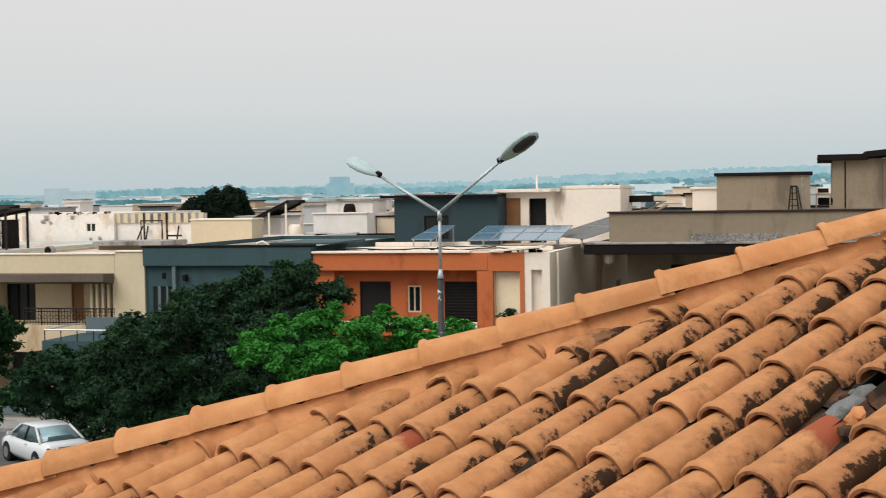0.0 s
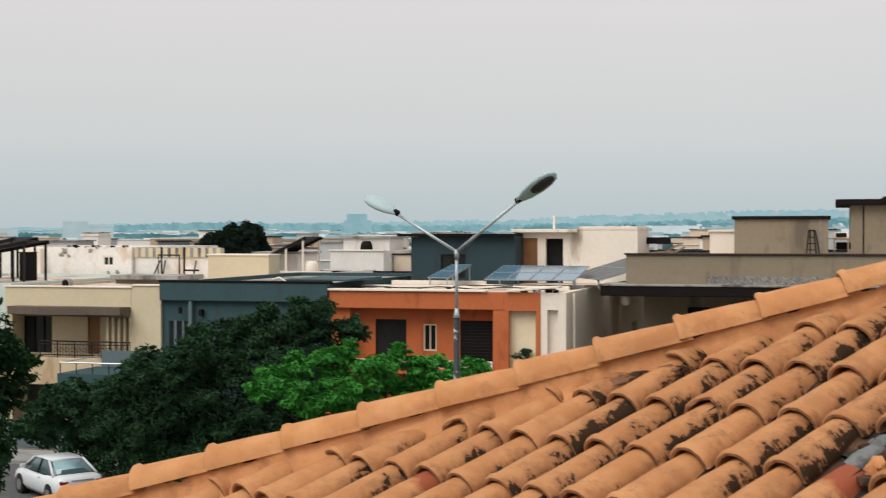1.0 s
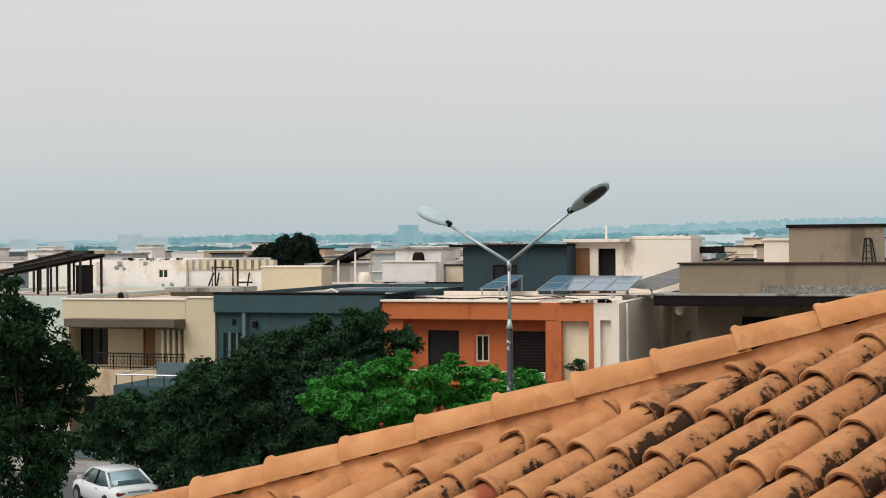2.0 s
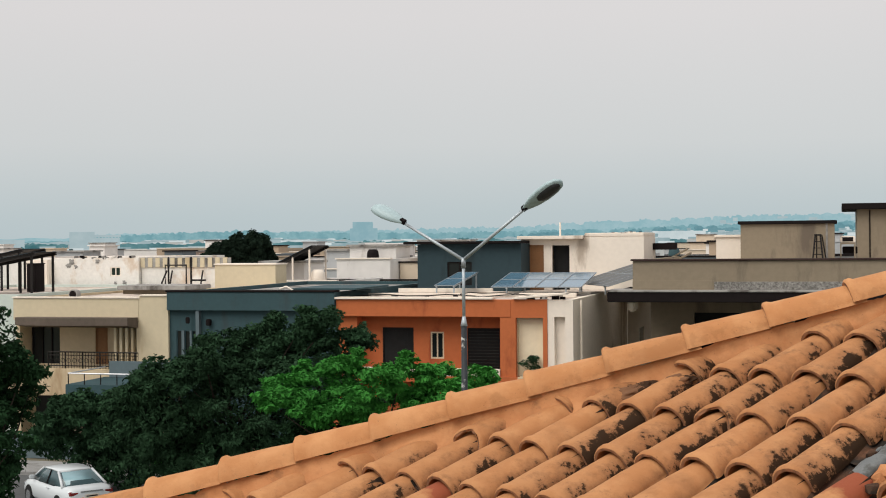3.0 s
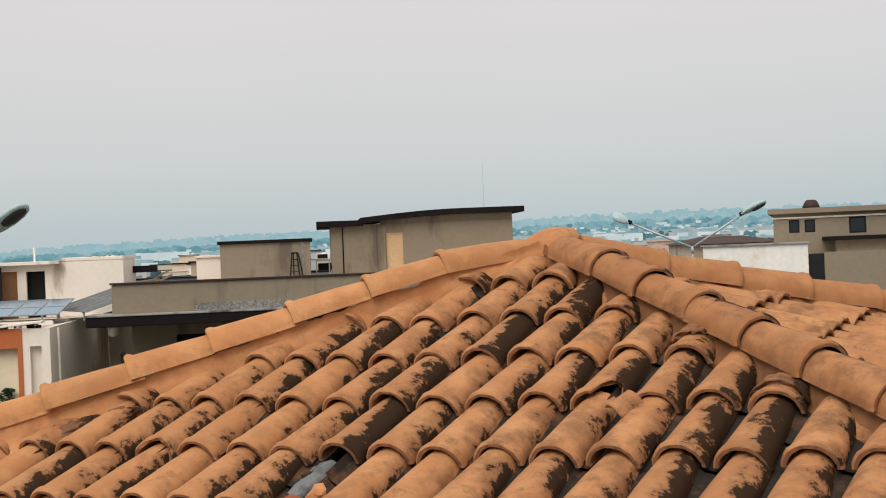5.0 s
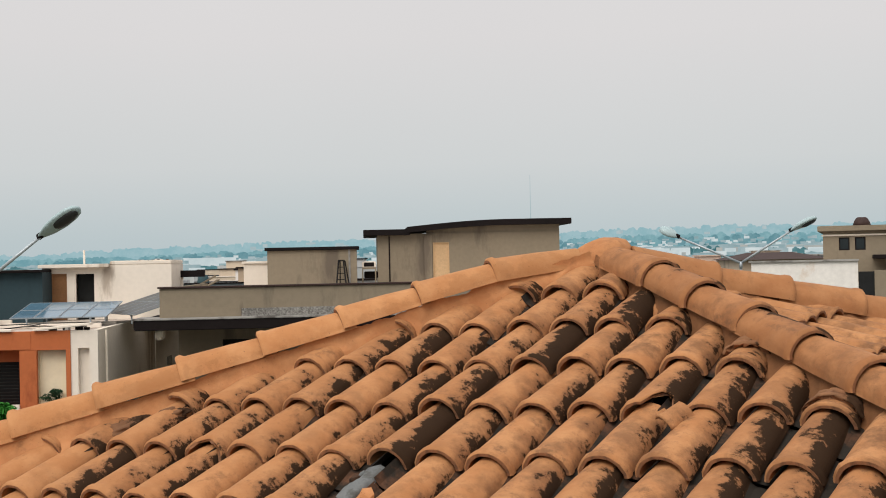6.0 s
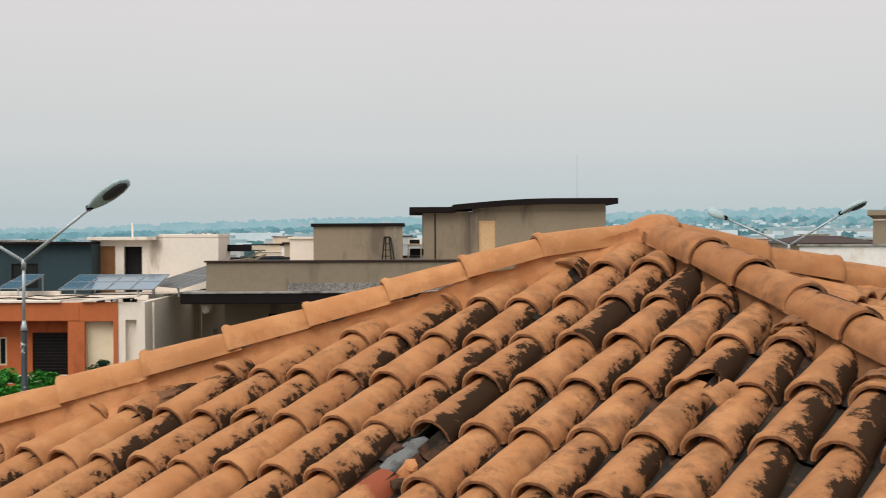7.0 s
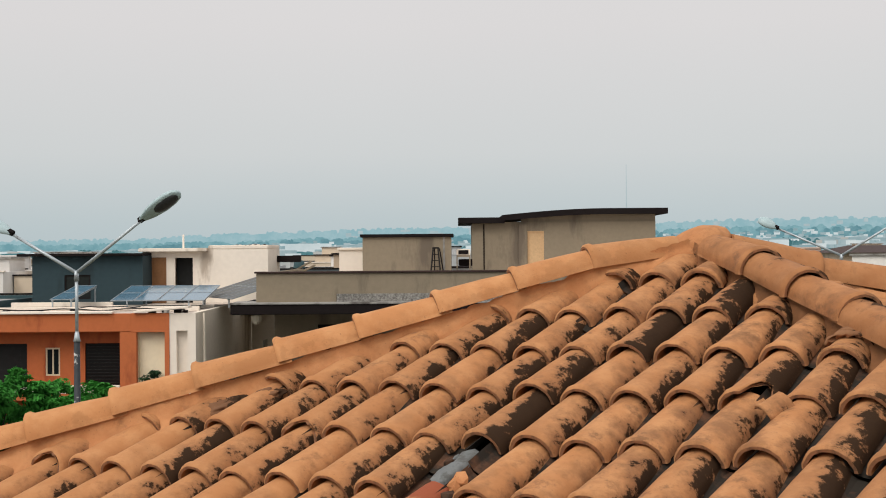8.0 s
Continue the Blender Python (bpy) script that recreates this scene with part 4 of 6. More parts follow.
shell(H, 0, 10.1, 0, 15, 0, 6.9, M_PALE, front=[(2, 3.4, 3.6, 5.4), (5.5, 7.2, 3.6, 5.4)])
window(H, 2, 3.4, 0, 3.6, 5.4, 1)
window(H, 5.5, 7.2, 0, 3.6, 5.4, 2)
slab(H, 0.2, 9.9, 0.2, 14.8, 6.4, 6.75, M_ROOFTOP)
part("ledge", soft_box((0, 10.1, -0.4, 0, 3.1, 3.4), r=0.02), M_TAUPE, H)

# --- weathered white house behind, with its peeling rooftop wall ---
H = thing("house", on_grid(-39.3, 16), "weathered white house with peeling plaster wall", "house", "houses behind the street")
shell(H, 0, 11.05, 0, 12, 0, 8.5, M_RUIN, front=[(9.15, 9.85, 7.38, 7.95)])
window(H, 9.15, 9.85, 0, 7.38, 7.95, 1, M_WHITE, M_GREENGLASS)
slab(H, 0.2, 10.8, 0.2, 11.8, 7.7, 8.1, M_ROOFTOP)
part("buttress", soft_box((3.5, 5.2, -0.5, 0.0, 4, 8.4), r=0.05), M_WHITE, H)
for k in range(14):
    part("broken_edge", soft_box((-0.14, 0.14, -0.1, 0.1, 0, 0.14), r=0.03), rn.choice((M_RUIN, M_CONCRETE, M_DARK)), H).matrix_basis = pose(rn.uniform(5, 10.9), 0.1, rn.uniform(8.4, 8.5), 0, 0, rn.uniform(0, 90))
for x, z, s in ((6.3, 8.05, 0.16), (6.55, 8.25, 0.2), (8.3, 8.28, 0.14), (10.1, 7.0, 0.15), (9.5, 6.95, 0.1), (6.8, 7.95, 0.1)):
    bm = bmesh.new()
    bmesh.ops.create_circle(bm, cap_ends=True, radius=s, segments=14)
    for vtx in bm.verts:
        vtx.co *= 1 + 0.9 * noise.noise(vtx.co * 16 + Vector((x, z, 0)))
    r = bmesh.ops.extrude_face_region(bm, geom=list(bm.faces))
    bmesh.ops.translate(bm, verts=[v for v in r["geom"] if isinstance(v, bmesh.types.BMVert)], vec=(0, 0, 0.02))
    part("peeled_patch", bm, M_CONCRETE, H, "bare patch where plaster fell").matrix_basis = pose(x, -0.005, z, 90, 0, 0)

# striped rooftop screen
S = thing("roof_screen", on_grid(-28.22, 16.2, 6.5), "cream and brown striped rooftop screen wall", "screen wall")
part("base_wall", boxed((0, 6.3, 0.1, 0.3, -6.5, 1.4)), M_RUIN, S)
for k in range(12):
    x = 0.49 * k
    part("screen_board", boxed((x, x + 0.28, 0, 0.12, 1.4, 1.98)), M_YELLOW, S)
    part("screen_board", boxed((x + 0.28, x + 0.49, 0.03, 0.1, 1.4, 1.96)), M_CONCRETE, S)
part("prop", tubed([(1.5, -1.0, -0.4), (1.75, -0.02, 1.2)], 0.05), M_IRON, S)
part("prop", tubed([(2.3, -1.0, -0.4), (2.1, -0.02, 1.2)], 0.05), M_IRON, S)
part("prop", tubed([(4.3, -1.0, -0.4), (4.1, -0.02, 1.2)], 0.05), M_IRON, S)

# steel frame on the rooftop beside it
S = thing("pipe_frame", on_grid(-24.4, 12, 6.95), "black steel pipe frame standing on a roof", "frame")
part("frame", tubed([(0, 0, 0), (0, 0, 1.15), (1.3, 0, 1.15), (1.3, 0, 0)], 0.05), M_IRON, S)
part("frame_post", tubed([(1.5, 0.2, 0), (1.5, 0.2, 1.6)], 0.06), M_IRON, S)
part("frame_post", tubed([(0.1, 0.2, 0), (0.1, 0.2, 1.6)], 0.05), M_IRON, S)
part("frame_brace", tubed([(1.5, 0.2, 0.3), (2.4, 0.2, 0.3)], 0.05), M_IRON, S)
P_ = thing("roof_slab", on_grid(-25.2, 8.0, 6.62), "grey rooftop slab of a stair head", "roof slab")
part("slab", soft_box((0, 4.1, 0, 3.0, 0.22, 0.46), r=0.03), M_CONCRETE, P_)
part("slab_wall", boxed((0.2, 3.9, 0.3, 2.8, 0, 0.22)), M_TAUPE, P_)

# cream box room behind the slate house
H = thing("rooftop_room", on_grid(-22.3, 14, 0), "plain yellow-cream box house behind the slate one", "house", "houses behind the street")
shell(H, 0, 3.75, 0, 1.6, 0, 8.05, M_YELLOW)
slab(H, -0.06, 3.81, -0.06, 1.66, 8.052, 8.14, M_WHITE)

# --- taupe house with a wide dark canopy ---
H = thing("house", on_grid(3.66, 0), "taupe two storey house with wide dark roof canopy", "house", "houses along the street")
bm = bmesh.new()
front_wall(bm, 0.0, 22.0, 0, 6.65, 6.0, 6.25, [(2.0, 4.6, 3.5, 5.9), (6.5, 10.5, 3.5, 5.9)])
part("wall", bm, M_TAUPE, H, "taupe front wall in deep shade")
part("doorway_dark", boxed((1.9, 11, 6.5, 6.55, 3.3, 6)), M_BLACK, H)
part("canopy", soft_box((-1.0, 22.0, -0.35, 6.25, 6.66, 7.08), r=0.03), M_DARK, H, "dark brown overhanging canopy")
part("canopy_edge", soft_box((-1.04, 22.0, -0.4, 1.8, 7.082, 7.16), r=0.02), M_CONCRETE, H, "pale weathered canopy edge")
part("passage_wall", boxed((-2.5, -0.01, 15.5, 15.7, 0, 6.6)), M_BEIGE, H, "plain wall closing the side passage")
part("side_wall", boxed((0, 0.23, 6.26, 16, 0, 6.65)), M_TAUPE, H)
part("parapet", soft_box((0.0, 22.0, 0.3, 0.55, 7.165, 8.38), r=0.02), M_TAUPE, H, "taupe roof parapet")
part("parapet", soft_box((0.0, 0.25, 0.55, 16, 7.165, 8.38), r=0.02), M_TAUPE, H)
part("parapet_band", boxed((0.0, 3.4, 0.26, 0.30, 7.165, 7.55)), M_TAUPE, H)
part("mosaic_band", boxed((3.42, 22.0, 0.24, 0.30, 7.165, 7.5)), M_MOSAIC, H, "grey pebble mosaic band")
part("coping", soft_box((-0.08, 22.0, 0.2, 0.65, 8.384, 8.46), r=0.015), M_DARKRED, H, "dark maroon coping")
slab(H, 0.25, 22, 0.55, 16, 6.7, 7.3, M_ROOFTOP)
part("floor_slab", boxed((-0.6, 22, 0.2, 6.0, 3.0, 3.3)), M_TAUPE, H)
part("wall_notch", soft_box((-0.3, 0.0, 0.9, 1.9, 6.2, 6.655), r=0.08), M_BEIGE, H)
part("side_window", boxed((-0.02, 0.0, 2.4, 3.6, 4.6, 5.4)), M_GLASS, H)

H = thing("water_tank_room", on_grid(7.39, 10, 7.31), "taupe rooftop tank room with dark flat slab", "tank room", "rooftop rooms")
shell(H, 0.12, 4.5, 0, 4, 0, 2.66, M_TAUPE)
slab(H, 0.0, 4.62, -0.14, 4.1, 2.664, 2.82, M_DARK, r=0.015)
part("corner_strip", boxed((4.1, 4.2, -0.03, 0.0, 0, 2.66)), M_CONCRETE, H)
T = thing("box_room", on_grid(6.0, 14, 7.31), "small white rooftop box room", "tank room", "rooftop rooms")
shell(T, 0, 2.6, 0, 3, 0, 2.05, M_WHITE)
slab(T, -0.1, 2.7, -0.1, 3.1, 2.054, 2.18, M_WHITE)

L = thing("stepladder", on_grid(10.85, 9.3, 7.31), "dark metal stepladder open on the roof", "ladder")
for s in (-1, 1):
    part("rail", tubed([(0.28 + s * 0.32, -0.15, 0), (0.28 + s * 0.12, 0.3, 2.1)], 0.045, 6), M_IRON, L)
    part("rear_leg", tubed([(0.5 + s * 0.3, 0.75, 0), (0.35 + s * 0.12, 0.34, 2.1)], 0.035, 6), M_IRON, L)
for k in range(6):
    f = (k + 1) / 7
    part("tread", boxed((0.28 - 0.32 + 0.2 * f, 0.28 + 0.32 - 0.2 * f, -0.2 + 0.45 * f, -0.08 + 0.45 * f, 2.1 * f - 0.02, 2.1 * f + 0.02)), M_IRON, L)
part("top_cap", soft_box((0.12, 0.46, 0.2, 0.45, 2.08, 2.16), r=0.01), M_IRON, L)

A = thing("air_cooler", on_grid(12.15, 10.6, 7.31), "small white outdoor unit on a dark stand", "air conditioner")
part("casing", soft_box((0, 0.7, 0, 0.4, 1.75, 2.05), r=0.03), M_WHITE, A)
part("stand", front_wall(bmesh.new(), 0, 0.7, 0, 1.75, 0, 0.4, [(0.06, 0.64, 0, 1.66)]), M_TAUPE, A)
part("vent", boxed((0.1, 0.6, -0.02, 0.0, 1.8, 2.0)), M_DARK, A)
part("tank", soft_box((0.1, 0.8, 0.5, 1.0, 1.2, 1.55), r=0.03), M_DARK, A)

H = thing("rooftop_room", on_grid(12.24, 16, 7.31), "large taupe rooftop storey with dark curved roof edge", "house", "rooftop rooms")
bm = bmesh.new()
front_wall(bm, 0.75, 10.6, 0, 3.5, 0.0, 0.25, [(3.73, 4.61, 0.7, 3.0)])
part("wall", bm, M_TAUPE, H)
part("wall", boxed((0.75, 1.0, 0.25, 7, 0, 3.5)), M_TAUPE, H)
part("wall", boxed((10.35, 10.6, 0.25, 7, 0, 3.6)), M_TAUPE, H)
part("wall", boxed((1.0, 10.35, 6.8, 7, 0, 3.5)), M_TAUPE, H)
part("column", soft_box((3.25, 3.68, -0.12, 0.0, 0, 3.4), r=0.01), M_TAUPE, H)
part("corner_strip", boxed((1.35, 1.42, -0.03, 0, 0, 3.4)), M_DARK, H)
door(H, 3.73, 4.61, 0.0, 0.7, 3.0, M_PLY, "raw plywood door", False)
slab(H, 0.0, 2.5, -0.5, 7.2, 3.43, 3.74, M_DARK)
bm = bmesh.new()
rows = []
for i in range(17):
    x = 2.36 + 8.84 * i / 16
    lift = 0.36 * math.sin(math.pi * 0.5 * min(1, i / 10)) * 0.9
    rows.append([bm.verts.new(p) for p in ((x, -0.55, 3.55 + lift), (x, 7.2, 3.55 + lift), (x, 7.2, 3.86 + lift), (x, -0.55, 3.86 + lift))])
for a, b in zip(rows, rows[1:]):
    for k in range(4):
        bm.faces.new((a[k], a[(k + 1) % 4], b[(k + 1) % 4], b[k]))
bm.faces.new(rows[0])
bm.faces.new(rows[-1][::-1])
bmesh.ops.recalc_face_normals(bm, faces=bm.faces)
part("roof", bm, M_DARK, H, "dark gently curved roof slab")
bm = bmesh.new()
front_wall(bm, 3.4, 10.6, 3.5, 3.9, 0.05, 0.3)
part("upper_wall", bm, M_TAUPE, H)


# ---- the walls under the tiled roof ----
inv = ROOF.inverted()


def under_roof(x0, x1, y0, y1, z0, z1, m):
    bm = boxed((x0, x1, y0, y1, z0, z1))
    bm.transform(inv @ m)
    return bm


BODY = Matrix.Translation((0.23, 6.43, 0)) @ Euler((0, 0, math.atan2(-0.4573, 0.8893))).to_matrix().to_4x4()
part("wall", under_roof(-3.6, 3.6, -3.75, -3.5, 0, 7.75, BODY), M_CREAM, hip_roof, "plain cream wall under the eaves")
part("wall", under_roof(-3.6, 3.6, 3.2, 3.45, 0, 7.75, BODY), M_CREAM, hip_roof)
part("wall", under_roof(-3.6, -3.35, -3.5, 3.2, 0, 7.75, BODY), M_CREAM, hip_roof)
part("wall", under_roof(3.35, 3.6, -3.5, 3.2, 0, 7.75, BODY), M_CREAM, hip_roof)


# ---- street lamps with two arms ----
def lamp_head(parent, neck, tip, lean=0.0, name="lamp_head"):
    """A long drop-shaped luminaire with a dark cover underneath."""
    neck, tip = Vector(neck), Vector(tip)
    y = (tip - neck).normalized()
    x = y.cross(Vector((0, 0, 1))).normalized()
    z = x.cross(y)
    m = Matrix((x, y, z)).transposed().to_4x4() @ pose(0, 0, 0, 0, lean, 0)
    m.translation = neck
    n = (tip - neck).length
    bm = bmesh.new()
    prof = ((-0.06, 0.035, 0.03), (0.0, 0.07, 0.055), (0.10, 0.115, 0.08), (0.24, 0.165, 0.11), (0.5, 0.205, 0.135), (0.75, 0.195, 0.13), (0.92, 0.145, 0.095), (1.0, 0.05, 0.04))
    rings = []
    for f, w, h in prof:
        ring = []
        for k in range(16):
            a = 2 * math.pi * k / 16
            zz = h * math.sin(a)
            ring.append(bm.verts.new((w * math.cos(a), f * n, zz if zz > 0 else zz * 0.45)))
        rings.append(ring)
    for a, b in zip(rings, rings[1:]):
        for k in range(16):
            bm.faces.new((a[k], a[(k + 1) % 16], b[(k + 1) % 16], b[k]))
    bm.faces.new(rings[0])
    bm.faces.new(rings[-1])
    bmesh.ops.recalc_face_normals(bm, faces=bm.faces)
    h = part(name, bm, M_LAMP, parent, "pale grey drop-shaped lamp head", True)
    h.matrix_basis = m
    bm = bmesh.new()
    rings = []
    for f, w, d in ((0.36, 0.05, 0.04), (0.40, 0.115, 0.06), (0.52, 0.150, 0.075), (0.75, 0.146, 0.075), (0.88, 0.105, 0.06), (0.94, 0.03, 0.035)):
        rings.append([bm.verts.new((w * math.cos(a), f * n, -d * math.sin(a) - 0.02)) for a in (math.pi * k / 8 for k in range(9))])
    for a, b in zip(rings, rings[1:]):
        for k in range(8):
            bm.faces.new((a[k], a[k + 1], b[k + 1], b[k]))
    bmesh.ops.recalc_face_normals(bm, faces=bm.faces)
    part("cover", bm, M_LENS, h, "smoked cover", True)
    part("clamp", soft_box((-0.05, 0.05, -0.08, 0.06, -0.03, 0.075), r=0.012), M_DARK, h)
    return h


def street_lamp(base, joint, band_z, necks, tips, label, leans=(-22, -24)):
    S = thing("street_lamp", Matrix.Translation((base[0], base[1], 0)), label, "street lamp", "street lamps")
    rel = lambda p: (p[0] - base[0], p[1] - base[1], p[2])  # noqa: E731
    part("lower_pole", tubed([(0, 0, 0), (0, 0, band_z - 0.05)], 0.085, 16, 0.06), M_POLE_DARK, S, "dark painted lower pole", True)
    part("collar", tubed([(0, 0, band_z - 0.06), (0, 0, band_z + 0.02), (0, 0, band_z + 0.14)], 0.075, 16, 0.034), M_STEEL, S, smooth=True)
    part("upper_pole", tubed([(0, 0, band_z + 0.1), rel(joint)], 0.034, 14, 0.033), M_STEEL, S, "pale galvanised upper pole", True)
    part("joint", tubed([(0, 0, joint[2] - 0.16), (0, 0, joint[2] + 0.04)], 0.052, 14, 0.044), M_STEEL, S, smooth=True)
    for n, t, lean in zip(necks, tips, leans):
        part("arm", tubed([rel(joint), rel(n)], 0.037, 12, 0.030), M_STEEL, S, smooth=True)
        lamp_head(S, rel(n), rel(t), lean)
    part("base_plate", soft_box((-0.25, 0.25, -0.25, 0.25, 0, 0.05), r=0.01), M_STEEL, S)
    return S


street_lamp((-11.66, 26.0), (-11.66, 26.0, 8.91), 7.6, ((-10.17, 25.75, 9.95), (-13.14, 26.15, 9.72)), ((-9.33, 25.55, 10.47), (-13.90, 26.25, 10.06)), "grey twin-arm street lamp with dark lower pole")
street_lamp((4.96, 41.87), (4.96, 41.87, 9.06), 7.6, ((6.43, 41.55, 10.0), (3.12, 42.2, 9.9)), ((7.13, 41.4, 10.35), (2.62, 42.3, 10.16)), "grey twin-arm street lamp behind the tiled roof", (-14, -34))

# ---- parked car ----
CAR = thing("car", pose(-32.8, 38.5, 0.0, 0, 0, 62), "white saloon car parked at the roadside", "car")


def loft(rings):
    bm = bmesh.new()
    vs = [[bm.verts.new(p) for p in r] for r in rings]
    n = len(vs[0])
    for a, b in zip(vs, vs[1:]):
        for k in range(n):
            bm.faces.new((a[k], a[(k + 1) % n], b[(k + 1) % n], b[k]))
    bm.faces.new(vs[0])
    bm.faces.new(vs[-1])
    bmesh.ops.recalc_face_normals(bm, faces=bm.faces)
    return bm


def car_ring(y, w, z0, z1, tuck=0.9):
    return [(-w * 0.86, y, z0), (w * 0.86, y, z0), (w, y, z0 + 0.16), (w, y, z1 - 0.22), (w * tuck, y, z1 - 0.04), (w * 0.7, y, z1), (-w * 0.7, y, z1), (-w * tuck, y, z1 - 0.04), (-w, y, z1 - 0.22), (-w, y, z0 + 0.16)]


# y runs from the tail (negative) to the nose
bm = loft([car_ring(*r) for r in ((-2.26, 0.70, 0.42, 0.78), (-2.22, 0.78, 0.34, 0.93), (-2.05, 0.84, 0.26, 1.02), (-1.5, 0.87, 0.24, 1.01), (-0.6, 0.88, 0.22, 0.97), (0.8, 0.88, 0.22, 0.97), (1.25, 0.87, 0.23, 0.95), (1.8, 0.84, 0.25, 0.86), (2.15, 0.76, 0.30, 0.74), (2.26, 0.62, 0.40, 0.62))])
body = part("body", bm, M_CARPAINT, CAR, "glossy white body", True)


def cabin_ring(y, wl, zl, wh, zh):
    return [(-wl, y, zl), (wl, y, zl), (wh, y, zh), (wh * 0.6, y, zh + 0.035), (-wh * 0.6, y, zh + 0.035), (-wh, y, zh)]


part("glasshouse", loft([cabin_ring(*r) for r in ((-1.62, 0.74, 0.95, 0.70, 1.0), (-0.78, 0.80, 0.94, 0.60, 1.40), (-0.2, 0.81, 0.94, 0.62, 1.42), (0.55, 0.81, 0.94, 0.60, 1.38), (1.25, 0.76, 0.92, 0.70, 0.99))]), M_CARGLASS, CAR, "tinted windows", True)
part("roof", loft([[(-w, y, z), (w, y, z), (w * 0.92, y, z + 0.045), (0, y, z + 0.065), (-w * 0.92, y, z + 0.045)] for y, w, z in ((-0.88, 0.58, 1.375), (-0.7, 0.62, 1.41), (-0.2, 0.635, 1.42), (0.45, 0.615, 1.395), (0.62, 0.58, 1.36))]), M_CARPAINT, CAR, smooth=True)
for s in (-1, 1):
    part("rear_pillar", tubed([(s * 0.78, -1.6, 0.98), (s * 0.605, -0.82, 1.40)], 0.05, 8), M_CARPAINT, CAR, smooth=True)
    part("front_pillar", tubed([(s * 0.79, 1.22, 0.96), (s * 0.60, 0.56, 1.40)], 0.035, 8), M_CARPAINT, CAR, smooth=True)
    part("mid_pillar", tubed([(s * 0.825, -0.25, 0.96), (s * 0.63, -0.25, 1.42)], 0.03, 6), M_DARK, CAR)
    part("tail_light", soft_box((s * 0.62 - 0.16, s * 0.62 + 0.16, -2.25, -2.06, 0.74, 0.90), r=0.03), M_TAIL, CAR, "red tail light")
    part("mirror", soft_box((s * 0.92 - 0.09, s * 0.92 + 0.09, 0.85, 1.0, 0.98, 1.12), r=0.03), M_CARPAINT, CAR)
    part("headlight", soft_box((s * 0.6 - 0.17, s * 0.6 + 0.17, 2.0, 2.18, 0.58, 0.72), r=0.03), M_CHROME, CAR)
    for y in (-1.35, 1.35):
        t = part("wheel", tubed([(s * 0.69, y, 0.32), (s * 0.90, y, 0.32)], 0.32, 24), M_RUBBER, CAR, "black tyre")
        part("rim", tubed([(s * 0.86, y, 0.32), (s * 0.912, y, 0.32)], 0.21, 16), M_CHROME, t)
        part("wheel_arch", tubed([(s * 0.60, y, 0.34), (s * 0.885, y, 0.34)], 0.37, 24), M_BLACK, CAR)
    part("door_handle", soft_box((s * 0.885 - 0.02, s * 0.885 + 0.02, -0.55, -0.38, 0.82, 0.86), r=0.008), M_CARPAINT, CAR)
part("rear_window", loft([[(-w, y, z), (w, y, z), (w, y, z + 0.012), (-w, y, z + 0.012)] for y, w, z in ((-1.57, 0.64, 1.035), (-1.2, 0.60, 1.235), (-0.92, 0.54, 1.385))]), M_CARGLASS_REAR, CAR, "rear window with the sky's reflection in its colour", True)
part("number_plate", boxed((-0.26, 0.26, -2.275, -2.25, 0.66, 0.78)), M_FRAME, CAR)
part("plate_bar", boxed((-0.2, 0.2, -2.28, -2.275, 0.70, 0.74)), M_DARK, CAR)
part("boot_strip", boxed((-0.4, 0.4, -2.262, -2.24, 0.86, 0.9)), M_CHROME, CAR)
part("bumper", soft_box((-0.78, 0.78, -2.32, -2.1, 0.36, 0.56), r=0.06), M_CARPAINT, CAR)

# ---- blue bin ----
B = thing("waste_bin", pose(-33.2, 42.9, 0.0, 0, 0, 20), "blue plastic waste bin on a post", "bin")
part("bin_body", loft([[(-w, -d, z), (w, -d, z), (w, d, z), (-w, d, z)] for z, w, d in ((0.25, 0.18, 0.16), (0.75, 0.25, 0.2), (0.8, 0.25, 0.2))]), M_BIN, B)
part("lid", soft_box((-0.27, 0.27, -0.22, 0.22, 0.8, 0.86), r=0.02), M_BIN, B)
part("post", tubed([(0, 0.24, 0), (0, 0.24, 0.75)], 0.03), M_STEEL, B)


